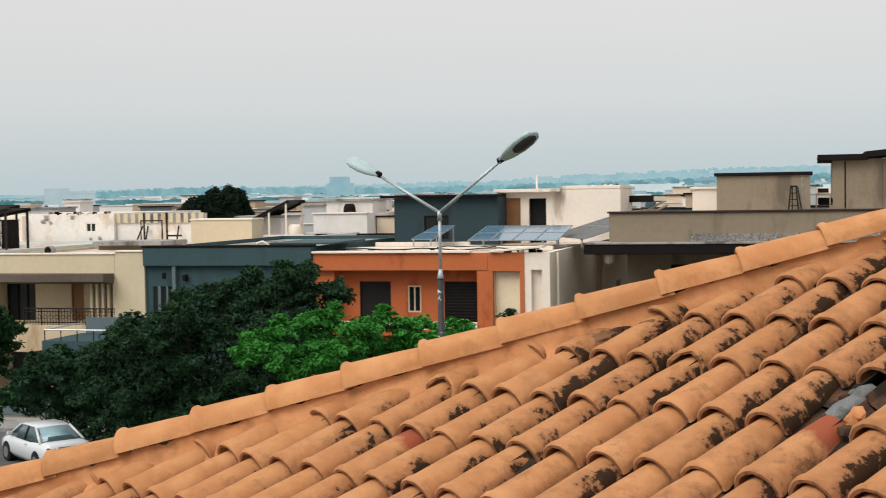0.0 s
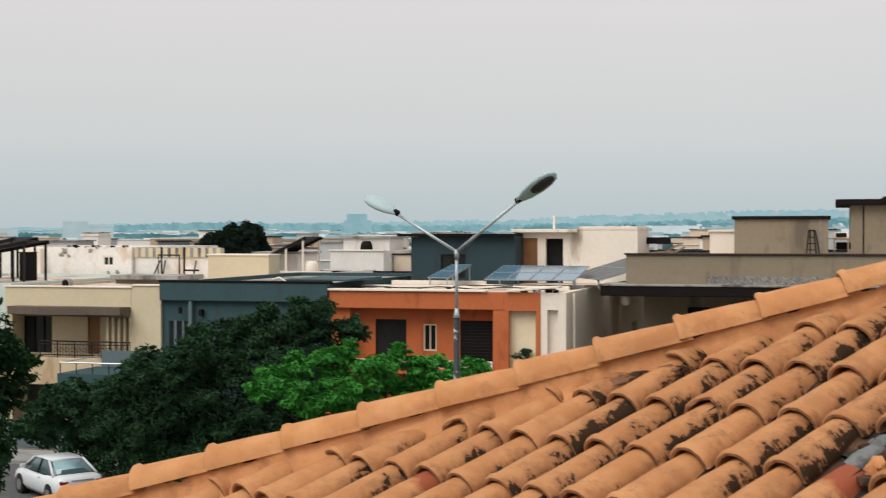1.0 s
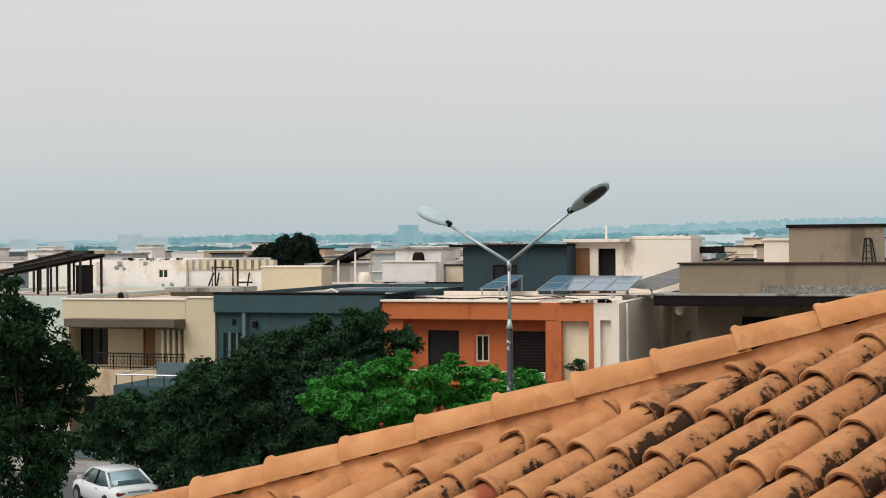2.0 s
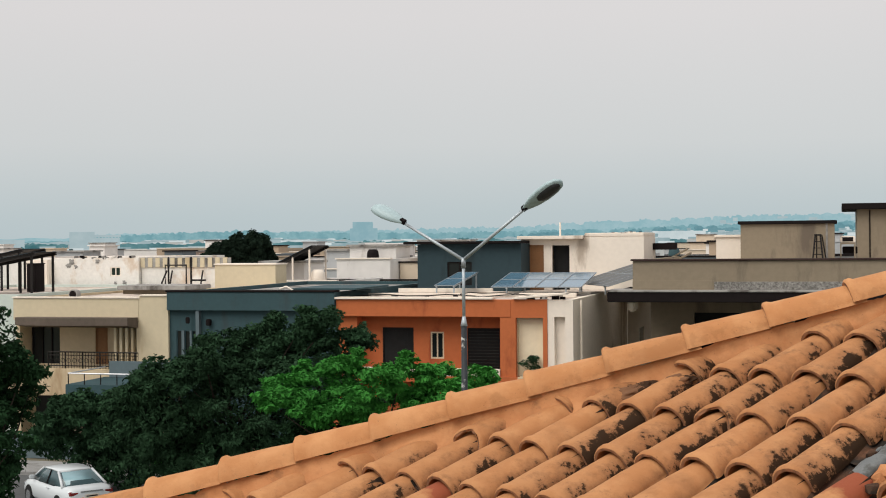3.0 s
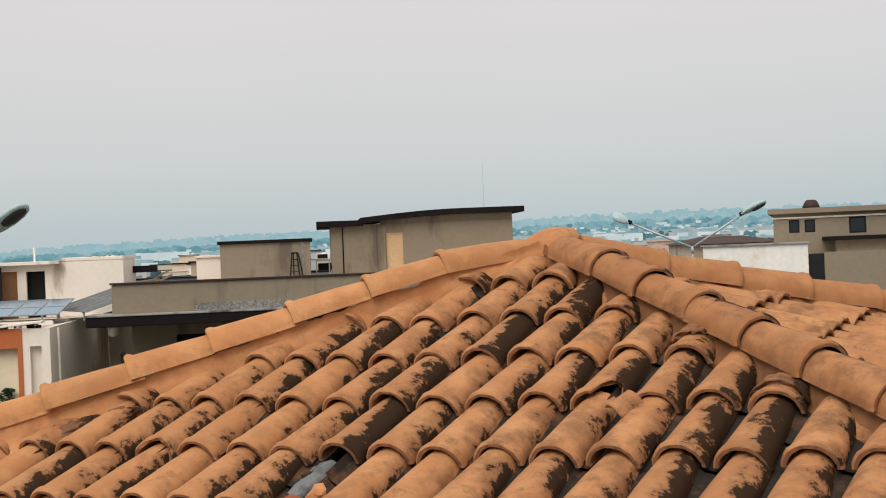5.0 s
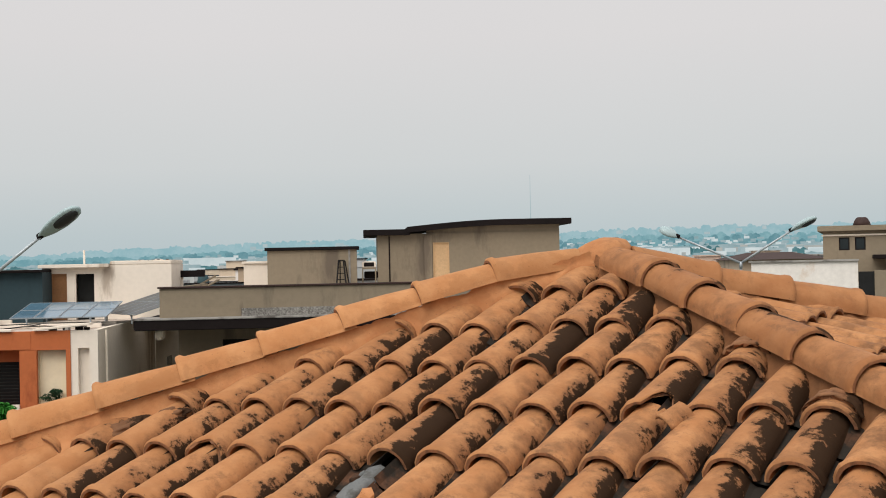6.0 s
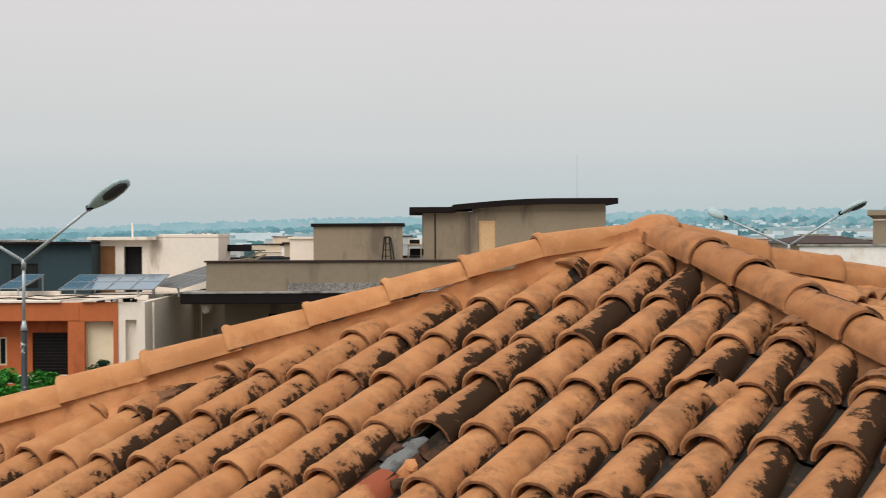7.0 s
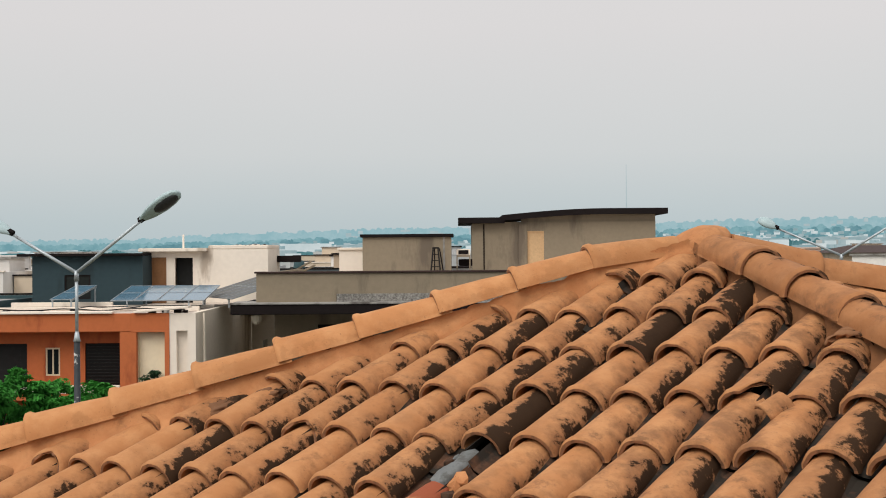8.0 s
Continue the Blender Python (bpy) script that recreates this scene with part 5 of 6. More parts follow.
# ---- trees ----
def leaves(bm, blobs, count, size, rn, droop=0.25, shell_from=0.35, flat=0.55):
    """Many small folded leaves: a filled core to each crown lobe, and flat drooping sprays that break its outline."""
    sprays = []
    for x, y, z, r in blobs:
        sprays.append((Vector((x, y, z)), Vector((1, 0, 0)), r * 0.74, r * 0.74, r * 0.66))
        for _ in range(max(4, int(20 * r))):
            d = Vector((rn.gauss(0, 1), rn.gauss(0, 1), rn.gauss(0.3, 0.8))).normalized()
            c = Vector((x, y, z)) + Vector((d.x, d.y, d.z * 0.9)) * r * rn.uniform(0.6, 0.98)
            out = Vector((d.x, d.y, 0)).normalized()
            q = rn.uniform(0.24, 0.46) * max(0.5, min(1.0, r))
            sprays.append((c, out, q * 1.2, q * 0.85, q * flat))
    total = sum(e[2] * e[3] for e in sprays)
    up = Vector((0, 0, 1))
    for c, out, ra, rb, rc in sprays:
        side = out.cross(up)
        for _ in range(int(count * ra * rb / total)):
            d = Vector((rn.gauss(0, 1), rn.gauss(0, 1), rn.gauss(0, 1))).normalized()
            k = shell_from + (1.06 - shell_from) * rn.random() ** 0.6
            k *= 1 + 0.34 * noise.noise(c + d * 2.2)
            p = c + out * (d.x * k * ra) + side * (d.y * k * rb) + up * (d.z * k * rc - 0.12 * max(0.0, d.x) * ra)
            n = (up * (0.95 - flat) + d * 0.6 + Vector((rn.uniform(-0.8, 0.8), rn.uniform(-0.8, 0.8), rn.uniform(-0.3, 0.5)))).normalized()
            a = n.cross(Vector((rn.uniform(-1, 1), rn.uniform(-1, 1), rn.uniform(-1, 1)))).normalized()
            b = n.cross(a)
            s = size * rn.uniform(0.6, 1.35)
            tip, root = p + a * s - Vector((0, 0, droop * s)), p - a * s
            v = [bm.verts.new(q) for q in (root, p + b * s * 0.42 + n * s * 0.12, tip, p - b * s * 0.42 + n * s * 0.12)]
            bm.faces.new(v)


def tree(name, foot, blobs, count, size, leaf, label, seed, trunk=0.16, group="street trees", flat=0.6):
    rn = random.Random(seed)
    T = thing(name, Matrix.Translation(foot), label, "tree", group)
    rel = [(x - foot[0], y - foot[1], z - foot[2], r) for x, y, z, r in blobs]
    cz = sum(b[2] for b in rel) / len(rel)
    cx, cy = sum(b[0] for b in rel) / len(rel), sum(b[1] for b in rel) / len(rel)
    fork = Vector((cx * 0.4, cy * 0.4, cz * 0.5))
    part("trunk", tubed([(0, 0, -0.1), (fork.x * 0.4, fork.y * 0.4 + 0.05, fork.z * 0.5), fork], trunk, 10, trunk * 0.7), M_BARK, T, smooth=True)
    for x, y, z, r in rel:
        mid = (fork + Vector((x, y, z))) / 2 + Vector((rn.uniform(-0.2, 0.2), rn.uniform(-0.2, 0.2), -0.15))
        part("limb", tubed([fork, mid, mid * 0.35 + Vector((x, y, z)) * 0.65], trunk * 0.32, 7, trunk * 0.08), M_BARK, T, smooth=True)
    bm = bmesh.new()
    leaves(bm, rel, count, size, rn, flat=flat)
    c = part("crown", bm, leaf, T, "dense uneven crown of small leaves")
    c["kind"] = "stuff"
    return T


DARK = ((-28.3, 38.5, 4.0, 1.78), (-27.2, 39.9, 5.0, 1.40), (-25.8, 40.6, 5.75, 1.15), (-24.2, 41.5, 6.3, 0.92), (-23.2, 41.6, 5.7, 0.88), (-26.5, 40.0, 3.6, 2.19), (-24.3, 40.9, 4.3, 1.77), (-29.4, 39.5, 2.4, 1.81), (-27.9, 39.7, 1.8, 1.82), (-25.3, 39.8, 2.1, 1.57), (-30.1, 39.6, 3.4, 1.00), (-31.0, 40.6, 2.8, 0.99),
        (-26.6, 38.1, 5.5, 0.5), (-26.4, 39.8, 6.1, 0.5), (-25.5, 40.6, 6.5, 0.55), (-24.0, 40.5, 6.8, 0.50), (-23.3, 40.9, 6.7, 0.48), (-22.5, 41.5, 6.1, 0.47), (-22.4, 42.1, 5.8, 0.35), (-28.4, 37.7, 4.7, 0.62), (-27.4, 38.0, 4.8, 0.7), (-29.1, 37.9, 4.3, 0.78), (-30.2, 38.9, 3.9, 0.78), (-31.8, 40.6, 3.4, 0.80), (-32.2, 41.6, 2.4, 0.9), (-28.6, 39.0, 4.8, 0.36), (-25.2, 40.9, 5.5, 0.99))
BRIGHT = ((-22.1, 36.4, 4.7, 0.79), (-21.2, 37.8, 5.0, 0.81), (-19.2, 36.9, 5.2, 0.72), (-18.3, 38.2, 5.0, 0.70), (-16.9, 38.4, 5.1, 0.62), (-19.9, 36.7, 4.3, 0.86), (-21.2, 36.2, 4.2, 0.78), (-18.6, 38.0, 4.3, 0.70),
          (-23.1, 36.8, 4.8, 0.39), (-22.3, 35.1, 4.5, 0.43), (-22.1, 37.1, 5.3, 0.39), (-21.4, 37.8, 5.5, 0.36), (-20.5, 37.6, 5.7, 0.32), (-18.9, 37.6, 5.6, 0.35), (-18.3, 39.4, 5.3, 0.36), (-16.6, 38.6, 5.3, 0.31), (-19.9, 39.0, 4.5, 0.63), (-17.3, 37.8, 4.8, 0.60))
LEFT = ((-25.9, 27.5, 6.2, 1.17), (-25.8, 26.3, 6.9, 1.06), (-25.7, 28.0, 5.5, 0.71), (-25.8, 27.4, 4.8, 1.01), (-26.1, 26.9, 3.6, 1.24), (-25.3, 27.2, 3.5, 0.62), (-26.2, 26.6, 7.6, 0.69),
        (-24.9, 27.6, 6.1, 0.46), (-24.4, 27.5, 6.0, 0.27), (-25.6, 27.9, 6.7, 0.47), (-26.5, 27.9, 7.3, 0.55), (-25.4, 28.0, 5.0, 0.47), (-24.6, 27.0, 4.3, 0.53), (-27.3, 27.7, 5.3, 1.45), (-27.1, 27.5, 8.2, 0.48))
BEHIND = ((-33.9, 40.5, 3.2, 0.87), (-34.8, 41.3, 1.6, 0.90), (-33.3, 41.2, 2.4, 0.99), (-32.8, 42.1, 0.7, 1.00), (-32.5, 41.2, 3.2, 0.87), (-34.0, 42.4, 1.0, 0.90), (-33.1, 43.2, 1.8, 0.90), (-35.0, 40.6, 2.7, 0.80), (-35.7, 41.1, 1.7, 0.75), (-34.7, 40.3, 3.4, 0.50), (-35.6, 40.6, 2.2, 0.7))
FAR = ((-73.2, 107.6, 8.3, 1.34), (-72.0, 108.8, 8.9, 1.40), (-70.1, 108.9, 9.1, 1.28), (-69.4, 109.9, 8.2, 0.75), (-74.7, 107.6, 7.9, 0.65), (-72.0, 108.4, 6.6, 1.9), (-71.0, 108.6, 8.0, 1.6), (-73.0, 108.0, 7.6, 1.5), (-70.0, 109.2, 7.6, 1.2))
tree("tree", (-26.9, 40.4, 0), DARK, 105000, 0.085, M_LEAF, "broad dark green street tree with dense crown", 1, 0.22)
tree("tree", (-19.8, 37.4, 0), BRIGHT, 30000, 0.09, M_LEAF_BRIGHT, "low bright green tree with flat layered crown", 2, 0.14, flat=0.42)
# Added mass of darker leaves in place of the bright crown's shaded underside.
tree("shrub", (-20.4, 38.6, 0), ((-20.0, 37.9, 3.3, 1.15), (-18.0, 38.6, 3.3, 1.1), (-22.0, 37.2, 3.2, 1.0), (-21.0, 37.3, 2.2, 1.2), (-19.0, 38.0, 2.2, 1.2), (-16.9, 38.7, 3.5, 0.8)), 20000, 0.09, M_LEAF_MID, "shaded underside of the bright tree, as darker leaves", 9, 0.1, "shrubs")
tree("tree", (-26.0, 27.0, 0), LEFT, 26000, 0.085, M_LEAF_MID, "tall dark green tree at the roadside", 3, 0.18)
tree("tree", (-72.0, 108.4, 0), FAR, 26000, 0.18, M_LEAF_FAR, "round dark tree rising over the rooftops", 4, 0.3, "far trees", 0.85)
tree("tree", (-33.6, 44.6, 0), BEHIND, 22000, 0.10, M_LEAF, "dark green tree in front of the porch", 8, 0.14)
tree("shrub", (-33.2, 45.2, 0), ((-33.4, 45.4, 0.9, 0.8), (-34.4, 45.8, 0.7, 0.7), (-31.9, 45.6, 0.8, 0.8)), 3500, 0.09, M_LEAF_BRIGHT, "low green shrub beside the car", 6, 0.05, "shrubs")
# small palm in front of the slate house
P = thing("palm", pose(-34.4, 47.5, 0), "spiky green palm in front of a house", "palm tree")
part("trunk", tubed([(0, 0, 0), (0.1, 0, 2.0), (0.0, 0, 3.7)], 0.14, 10, 0.1), M_BARK, P)
rn = random.Random(12)
for k in range(22):
    a, up = rn.uniform(0, 6.28), rn.uniform(0.1, 1.0)
    d = Vector((math.cos(a), math.sin(a), 0))
    bm = bmesh.new()
    side = d.cross(Vector((0, 0, 1)))
    prev = None
    for i in range(6):
        f = i / 5
        p = d * (1.15 * f) + Vector((0, 0, 3.7 + up * 1.2 * f - 0.9 * f * f))
        w = 0.05 * (1 - f) + 0.004
        cur = (bm.verts.new(p - side * w), bm.verts.new(p + side * w))
        if prev:
            bm.faces.new((prev[0], prev[1], cur[1], cur[0]))
        prev = cur
    part("frond", bm, M_LEAF, P)
# potted plant in the orange house's niche
P = thing("plant", on_grid(-0.75, -0.05, 3.4), "small potted plant in a niche", "plant")
part("pot", tubed([(0, 0, 0), (0, 0, 0.3)], 0.13, 12, 0.17), M_TAUPE, P)
bm = bmesh.new()
leaves(bm, ((0, 0, 0.55, 0.34), (0.1, 0, 0.8, 0.18)), 500, 0.07, rn)
part("foliage", bm, M_LEAF, P)["kind"] = "stuff"
part("stand", boxed((-0.5, 0.4, -0.3, 0.5, -0.3, 0)), M_CREAM, P)


# ---- raised solar frames on the roofs at the end of the row ----
def raised_array(w, b, z, turn, length, width, rise, legs, label, dark):
    """A tilted panel deck on tall posts, seen from its lower side."""
    S = thing("solar_canopy", on_grid(w, b, z, turn), label, "solar panel", "rooftop solar panels")
    slope = math.atan2(rise, length)
    m = Matrix.Translation((0, 0, legs)) @ Euler((0, -slope, 0)).to_matrix().to_4x4()
    n = max(2, int(length / 1.1))
    run = math.hypot(length, rise) / n
    for k in range(n):
        p = part("panel", soft_box((k * run, (k + 1) * run - 0.03, 0, width, 0, 0.05), r=0.008), M_IRON, S)
        p.matrix_basis = m
        part("cell_sheet", boxed((k * run + 0.03, (k + 1) * run - 0.06, 0.03, width - 0.03, 0.052, 0.058)), M_PANEL, p)
    for y in (0.1, width - 0.1):
        part("beam", boxed((0, n * run, y - 0.05, y + 0.05, -0.14, 0)), M_IRON, S).matrix_basis = m
        for k in range(4):
            x = 0.2 + (length - 0.4) * k / 3
            part("post", boxed((x - 0.05, x + 0.05, y - 0.05, y + 0.05, 0, legs + rise * x / length - 0.05)), M_IRON if dark else M_WHITE, S)
    return S


raised_array(-34.0, 4.0, 6.76, 0, 6.3, 2.2, 1.05, 1.1, "black raised solar frame on tall posts", True)
raised_array(-35.5, 9.0, 6.76, 0, 3.8, 2.5, 0.75, 1.55, "pale tilted solar frame behind another", True)
K = thing("storage_box", on_grid(-30.6, 7.5, 6.75), "dark brown rooftop storage box", "box")
part("box", soft_box((0.2, 0.75, 0, 0.9, 0, 1.5), r=0.02), M_DARK, K)
part("lid", soft_box((0.16, 0.79, -0.04, 0.94, 1.5, 1.56), r=0.02), M_DARK, K)
V = thing("vent_fan", on_grid(-24.0, 1.6, 6.62), "small grey rooftop vent fan", "fan")
part("housing", tubed([(0, 0, 0.25), (0, 0.35, 0.25)], 0.24, 18), M_CONCRETE, V)
part("grille", tubed([(0, -0.03, 0.25), (0, 0.0, 0.25)], 0.18, 16), M_DARK, V)
part("foot", boxed((-0.25, 0.25, 0.0, 0.35, 0, 0.06)), M_CONCRETE, V)


# ---- houses behind, row after row ----
PAINTS = [material(f"far_paint_{n}", c, 0.85, 1.2, 0.12, (0.3, 0.25, 0.2), 0.18, 0.35, 3.0, bump=0) for n, c in (("white", (0.72, 0.70, 0.67)), ("cream", (0.62, 0.52, 0.40)), ("grey", (0.40, 0.42, 0.43)), ("pink_beige", (0.55, 0.42, 0.34)), ("dark", (0.14, 0.17, 0.19)), ("tan", (0.42, 0.33, 0.24)))]


def simple_house(w, b, width, depth, height, paint, rn, floors=2, turn=0.0, group="houses behind the street", label=None, category="house"):
    names = {0: "white", 1: "cream", 2: "pale grey", 3: "pink-beige", 4: "dark grey", 5: "tan"}
    H = thing("house", on_grid(w, b, 0, turn), label or f"{names[paint]} flat-roofed house among many others", category, group)
    mat = PAINTS[paint]
    step = 3.2
    holes = []
    for fl in range(floors):
        x = rn.uniform(0.6, 1.2)
        while x < width - 1.8:
            ww = rn.choice((0.8, 1.2, 1.8))
            if rn.random() < 0.75:
                holes.append((x, x + ww, fl * step + 1.0, fl * step + rn.choice((2.2, 2.4))))
            x += ww + rn.uniform(0.7, 1.6)
    holes = [h for h in holes if h[3] < height - 0.3]
    bm = bmesh.new()
    front_wall(bm, 0, width, 0, height, 0, 0.25, holes)
    part("wall", bm, mat, H)
    part("wall", boxed((0, 0.25, 0.25, depth, 0, height)), mat, H)
    part("wall", boxed((width - 0.25, width, 0.25, depth, 0, height)), mat, H)
    part("wall", boxed((0.25, width - 0.25, depth - 0.25, depth, 0, height)), mat, H)
    part("roof", boxed((0.25, width - 0.25, 0.25, depth - 0.25, height - 0.9, height - 0.5)), M_ROOFTOP, H)
    part("coping", boxed((-0.08, width + 0.08, -0.1, 0.33, height, height + 0.1)), rn.choice((M_DARK, mat, M_WHITE)), H)
    for x0, x1, z0, z1 in holes:
        wd = part("window", boxed((x0, x1, 0.08, 0.12, z0, z1)), M_GLASS, H)
        part("window_frame", boxed(((x0 + x1) / 2 - 0.04, (x0 + x1) / 2 + 0.04, 0.05, 0.08, z0, z1)), M_FRAME, wd)
    if rn.random() < 0.55:
        rw, rh, rx = rn.uniform(2.2, 4), rn.uniform(1.4, 2.2), rn.uniform(0.4, width - 4.2)
        part("stair_head", boxed((rx, rx + rw, 3, 6.5, height - 0.5, height - 0.5 + rh)), mat, H)
        part("stair_head_roof", boxed((rx - 0.2, rx + rw + 0.2, 2.8, 6.7, height - 0.5 + rh, height - 0.35 + rh)), rn.choice((M_DARK, M_CONCRETE, mat)), H)
    if rn.random() < 0.5:
        tx = rn.uniform(0.6, width - 1.6)
        part("water_tank", tubed([(tx, 2, height - 0.5), (tx, 2, height + 0.5), (tx, 2, height + 0.7)], 0.55, 12, 0.3), rn.choice((M_BIN, M_DARK, M_WHITE, M_SLATE)), H, smooth=True)
    return H


rn = random.Random(21)
# known neighbours just behind
simple_house(-24.6, 20.6, 7.2, 9, 6.9, 0, random.Random(4), 2, label="white house carrying a tilted solar frame")
raised_array(-23.3, 22, 6.39, 0, 3.8, 3.0, 1.75, 0.95, "tilted solar frame on white posts", False)
simple_house(-23.1, 36, 4.1, 9, 8.05, 0, rn, 2, label="white box house with rain-streaked parapet")
simple_house(-18.9, 38, 5.4, 9, 7.75, 1, rn, 2, label="pale house with dark window openings")
L = thing("garden_wall", on_grid(-21.5, 29), "long pale roof wall with dark coping", "wall")
part("wall", boxed((0, 12, 0, 0.25, 0, 6.7)), M_RUIN, L)
part("coping", boxed((-0.1, 12.1, -0.1, 0.35, 6.7, 6.8)), M_DARK, L)
D = thing("roof_debris", on_grid(2.3, 15.5, 6.74), "broken rooftop frame and rubble", "debris")
part("post", boxed((0, 0.35, 0, 0.3, 0, 2.2)), M_WHITE, D)
part("beam", boxed((-0.1, 1.5, -0.1, 0.4, 2.0, 2.35)), M_DARK, D)
for k in range(7):
    part("plank", soft_box((-0.7, 0.7, -0.08, 0.08, 0, 0.08), r=0.02), rn.choice((M_CONCRETE, M_WHITE, M_TAUPE)), D).matrix_basis = pose(0.9 + 0.3 * k, 0.3, 0.9 + rn.uniform(0, 0.8), 0, rn.uniform(-30, 30), rn.uniform(0, 60))

for row, b in enumerate((50, 66, 84, 104, 126, 150, 178)):
    spread = 40 + b * 0.62
    w = -spread - 30 + rn.uniform(0, 5)
    while w < spread * 0.75 + 10:
        width = rn.uniform(7.5, 12)
        top = rn.choice((6.6, 7.0, 7.4, 7.6, 7.9)) if b < 120 else rn.choice((6.6, 7.2, 7.8, 8.3, 8.6))
        if rn.random() < 0.9:
            simple_house(w, b + rn.uniform(-2, 2), width, rn.uniform(9, 13), top, rn.choice((0, 0, 0, 1, 2, 2, 3, 5, 4)), rn, 2)
        w += width + rn.uniform(0.5, 3)

# houses beyond the tiled roof
H = thing("house", on_grid(34.75, 8.3, 0, -20), "taupe rooftop storey with two dark windows", "house", "houses beyond the roof")
bm = bmesh.new()
front_wall(bm, 0, 9.0, 0, 10.35, 0, 0.25, [(0.75, 1.25, 9.42, 10.05), (1.5, 2.0, 9.42, 10.05), (3.6, 4.4, 9.3, 10.1)])
part("wall", bm, M_TAUPE, H)
part("wall", boxed((0, 0.25, 0.25, 8, 0, 10.35)), M_TAUPE, H)
part("wall", boxed((8.75, 9.0, 0.25, 8, 0, 10.35)), M_TAUPE, H)
part("roof", soft_box((-0.25, 9.2, -0.3, 8.2, 10.354, 10.62), r=0.02), M_TAUPE, H)
part("string_course", boxed((-0.06, 9.06, -0.06, 0, 10.12, 10.2)), M_BEIGE, H)
for x0, x1, z0, z1 in ((0.75, 1.25, 9.42, 10.05), (1.5, 2.0, 9.42, 10.05), (3.6, 4.4, 9.3, 10.1)):
    window(H, x0, x1, 0, z0, z1, 0, M_DARK)
part("dome_tank", tubed([(1.85, 2, 10.62), (1.85, 2, 10.85), (1.85, 2, 11.0), (1.85, 2, 11.06)], 0.46, 16, 0.2), M_DARKRED, H, "dark round water tank", True)
part("lower_wing", boxed((2.9, 9, -4.0, 0, 0, 9.0)), M_TAUPE, H)
part("wing_roof", soft_box((2.3, 9.3, -4.5, 0, 9.0, 9.18), r=0.02), M_DARK, H)
W_ = thing("house", on_grid(28.7, -0.3, 0, -20), "pale grey walled roof terrace below a house", "house", "houses beyond the roof")
part("wall", boxed((0, 4.35, 0, 0.25, 0, 8.95)), M_RUIN, W_)
part("coping", boxed((-0.1, 4.4, -0.1, 0.35, 8.954, 9.03)), M_CONCRETE, W_)
part("wall", boxed((4.36, 5.0, 0.1, 0.35, 0, 8.5)), M_BLACK, W_)
part("wall", boxed((5.0, 9.0, 0, 0.3, 0, 8.55)), M_TAUPE, W_)
part("roof", boxed((0, 9, 0.3, 9, 7.6, 7.9)), M_ROOFTOP, W_)


def gable_house(w, b, width, top, label):
    H = thing("house", on_grid(w, b), label, "house", "houses beyond the roof")
    bm = bmesh.new()
    holes = [(0.8, 1.5, top - 1.9, top - 0.8), (2.0, 2.7, top - 1.9, top - 0.8), (4.0, 4.6, top - 1.7, top - 0.9)]
    front_wall(bm, 0, width, 0, top, 0, 0.25, holes)
    part("wall", bm, PAINTS[5], H)
    part("wall", boxed((0, 0.25, 0.25, 7, 0, top)), PAINTS[1], H)
    for x0, x1, z0, z1 in holes:
        window(H, x0, x1, 0, z0, z1, 0, M_DARK)
    bm = bmesh.new()
    v = [bm.verts.new(p) for p in ((-0.4, -0.5, top), (width + 0.4, -0.5, top), (width + 0.4, 7.4, top), (-0.4, 7.4, top), (1.5, 3.4, top + 0.55), (width - 1.5, 3.4, top + 0.55))]
    for f in ((0, 1, 5, 4), (1, 2, 5), (2, 3, 4, 5), (3, 0, 4), (3, 2, 1, 0)):
        bm.faces.new([v[i] for i in f])
    part("roof", bm, M_DARKRED, H, "low brown hipped roof")
    return H


gable_house(40.5, 44, 6.5, 8.9, "tan house with low brown hipped roof")
gable_house(50.0, 41, 7.0, 9.0, "tan hipped-roof house among rooftops")
gable_house(33.0, 52, 6.0, 8.6, "cream house with low brown roof")

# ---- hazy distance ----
# Emission colours with the haze already mixed in; lamps do not light them.
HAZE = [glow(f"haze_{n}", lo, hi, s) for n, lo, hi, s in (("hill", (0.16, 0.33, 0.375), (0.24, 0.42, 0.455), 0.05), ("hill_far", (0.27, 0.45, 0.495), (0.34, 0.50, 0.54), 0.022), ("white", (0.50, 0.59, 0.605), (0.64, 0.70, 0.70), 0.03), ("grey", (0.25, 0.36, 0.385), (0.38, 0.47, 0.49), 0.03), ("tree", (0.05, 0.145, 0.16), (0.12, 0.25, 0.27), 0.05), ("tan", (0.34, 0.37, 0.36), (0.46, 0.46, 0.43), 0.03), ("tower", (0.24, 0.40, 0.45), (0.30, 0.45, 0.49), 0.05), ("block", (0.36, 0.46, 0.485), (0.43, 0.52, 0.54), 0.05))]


def ring_band(name, radius, a0, a1, base, height, mat, label, step=0.12):
    """A far ridge: a thick strip whose top follows height(azimuth)."""
    bm = bmesh.new()
    n = int((a1 - a0) / step)
    prev = None
    for i in range(n + 1):
        a = a0 + (a1 - a0) * i / n
        h = 9.3 + radius * math.tan(radians(height(a)))
        s, c = math.sin(radians(a)), math.cos(radians(a))
        cur = [bm.verts.new(p) for p in ((radius * s, radius * c, base), (radius * s, radius * c, h), ((radius + 60) * s, (radius + 60) * c, h - 4), ((radius + 60) * s, (radius + 60) * c, base))]
        if prev:
            for k in range(3):
                bm.faces.new((prev[k], cur[k], cur[k + 1], prev[k + 1]))
        prev = cur
    bmesh.ops.recalc_face_normals(bm, faces=bm.faces)
    return tagged(mesh_object(name, bm, mat), label, "backdrop", kind="structure")


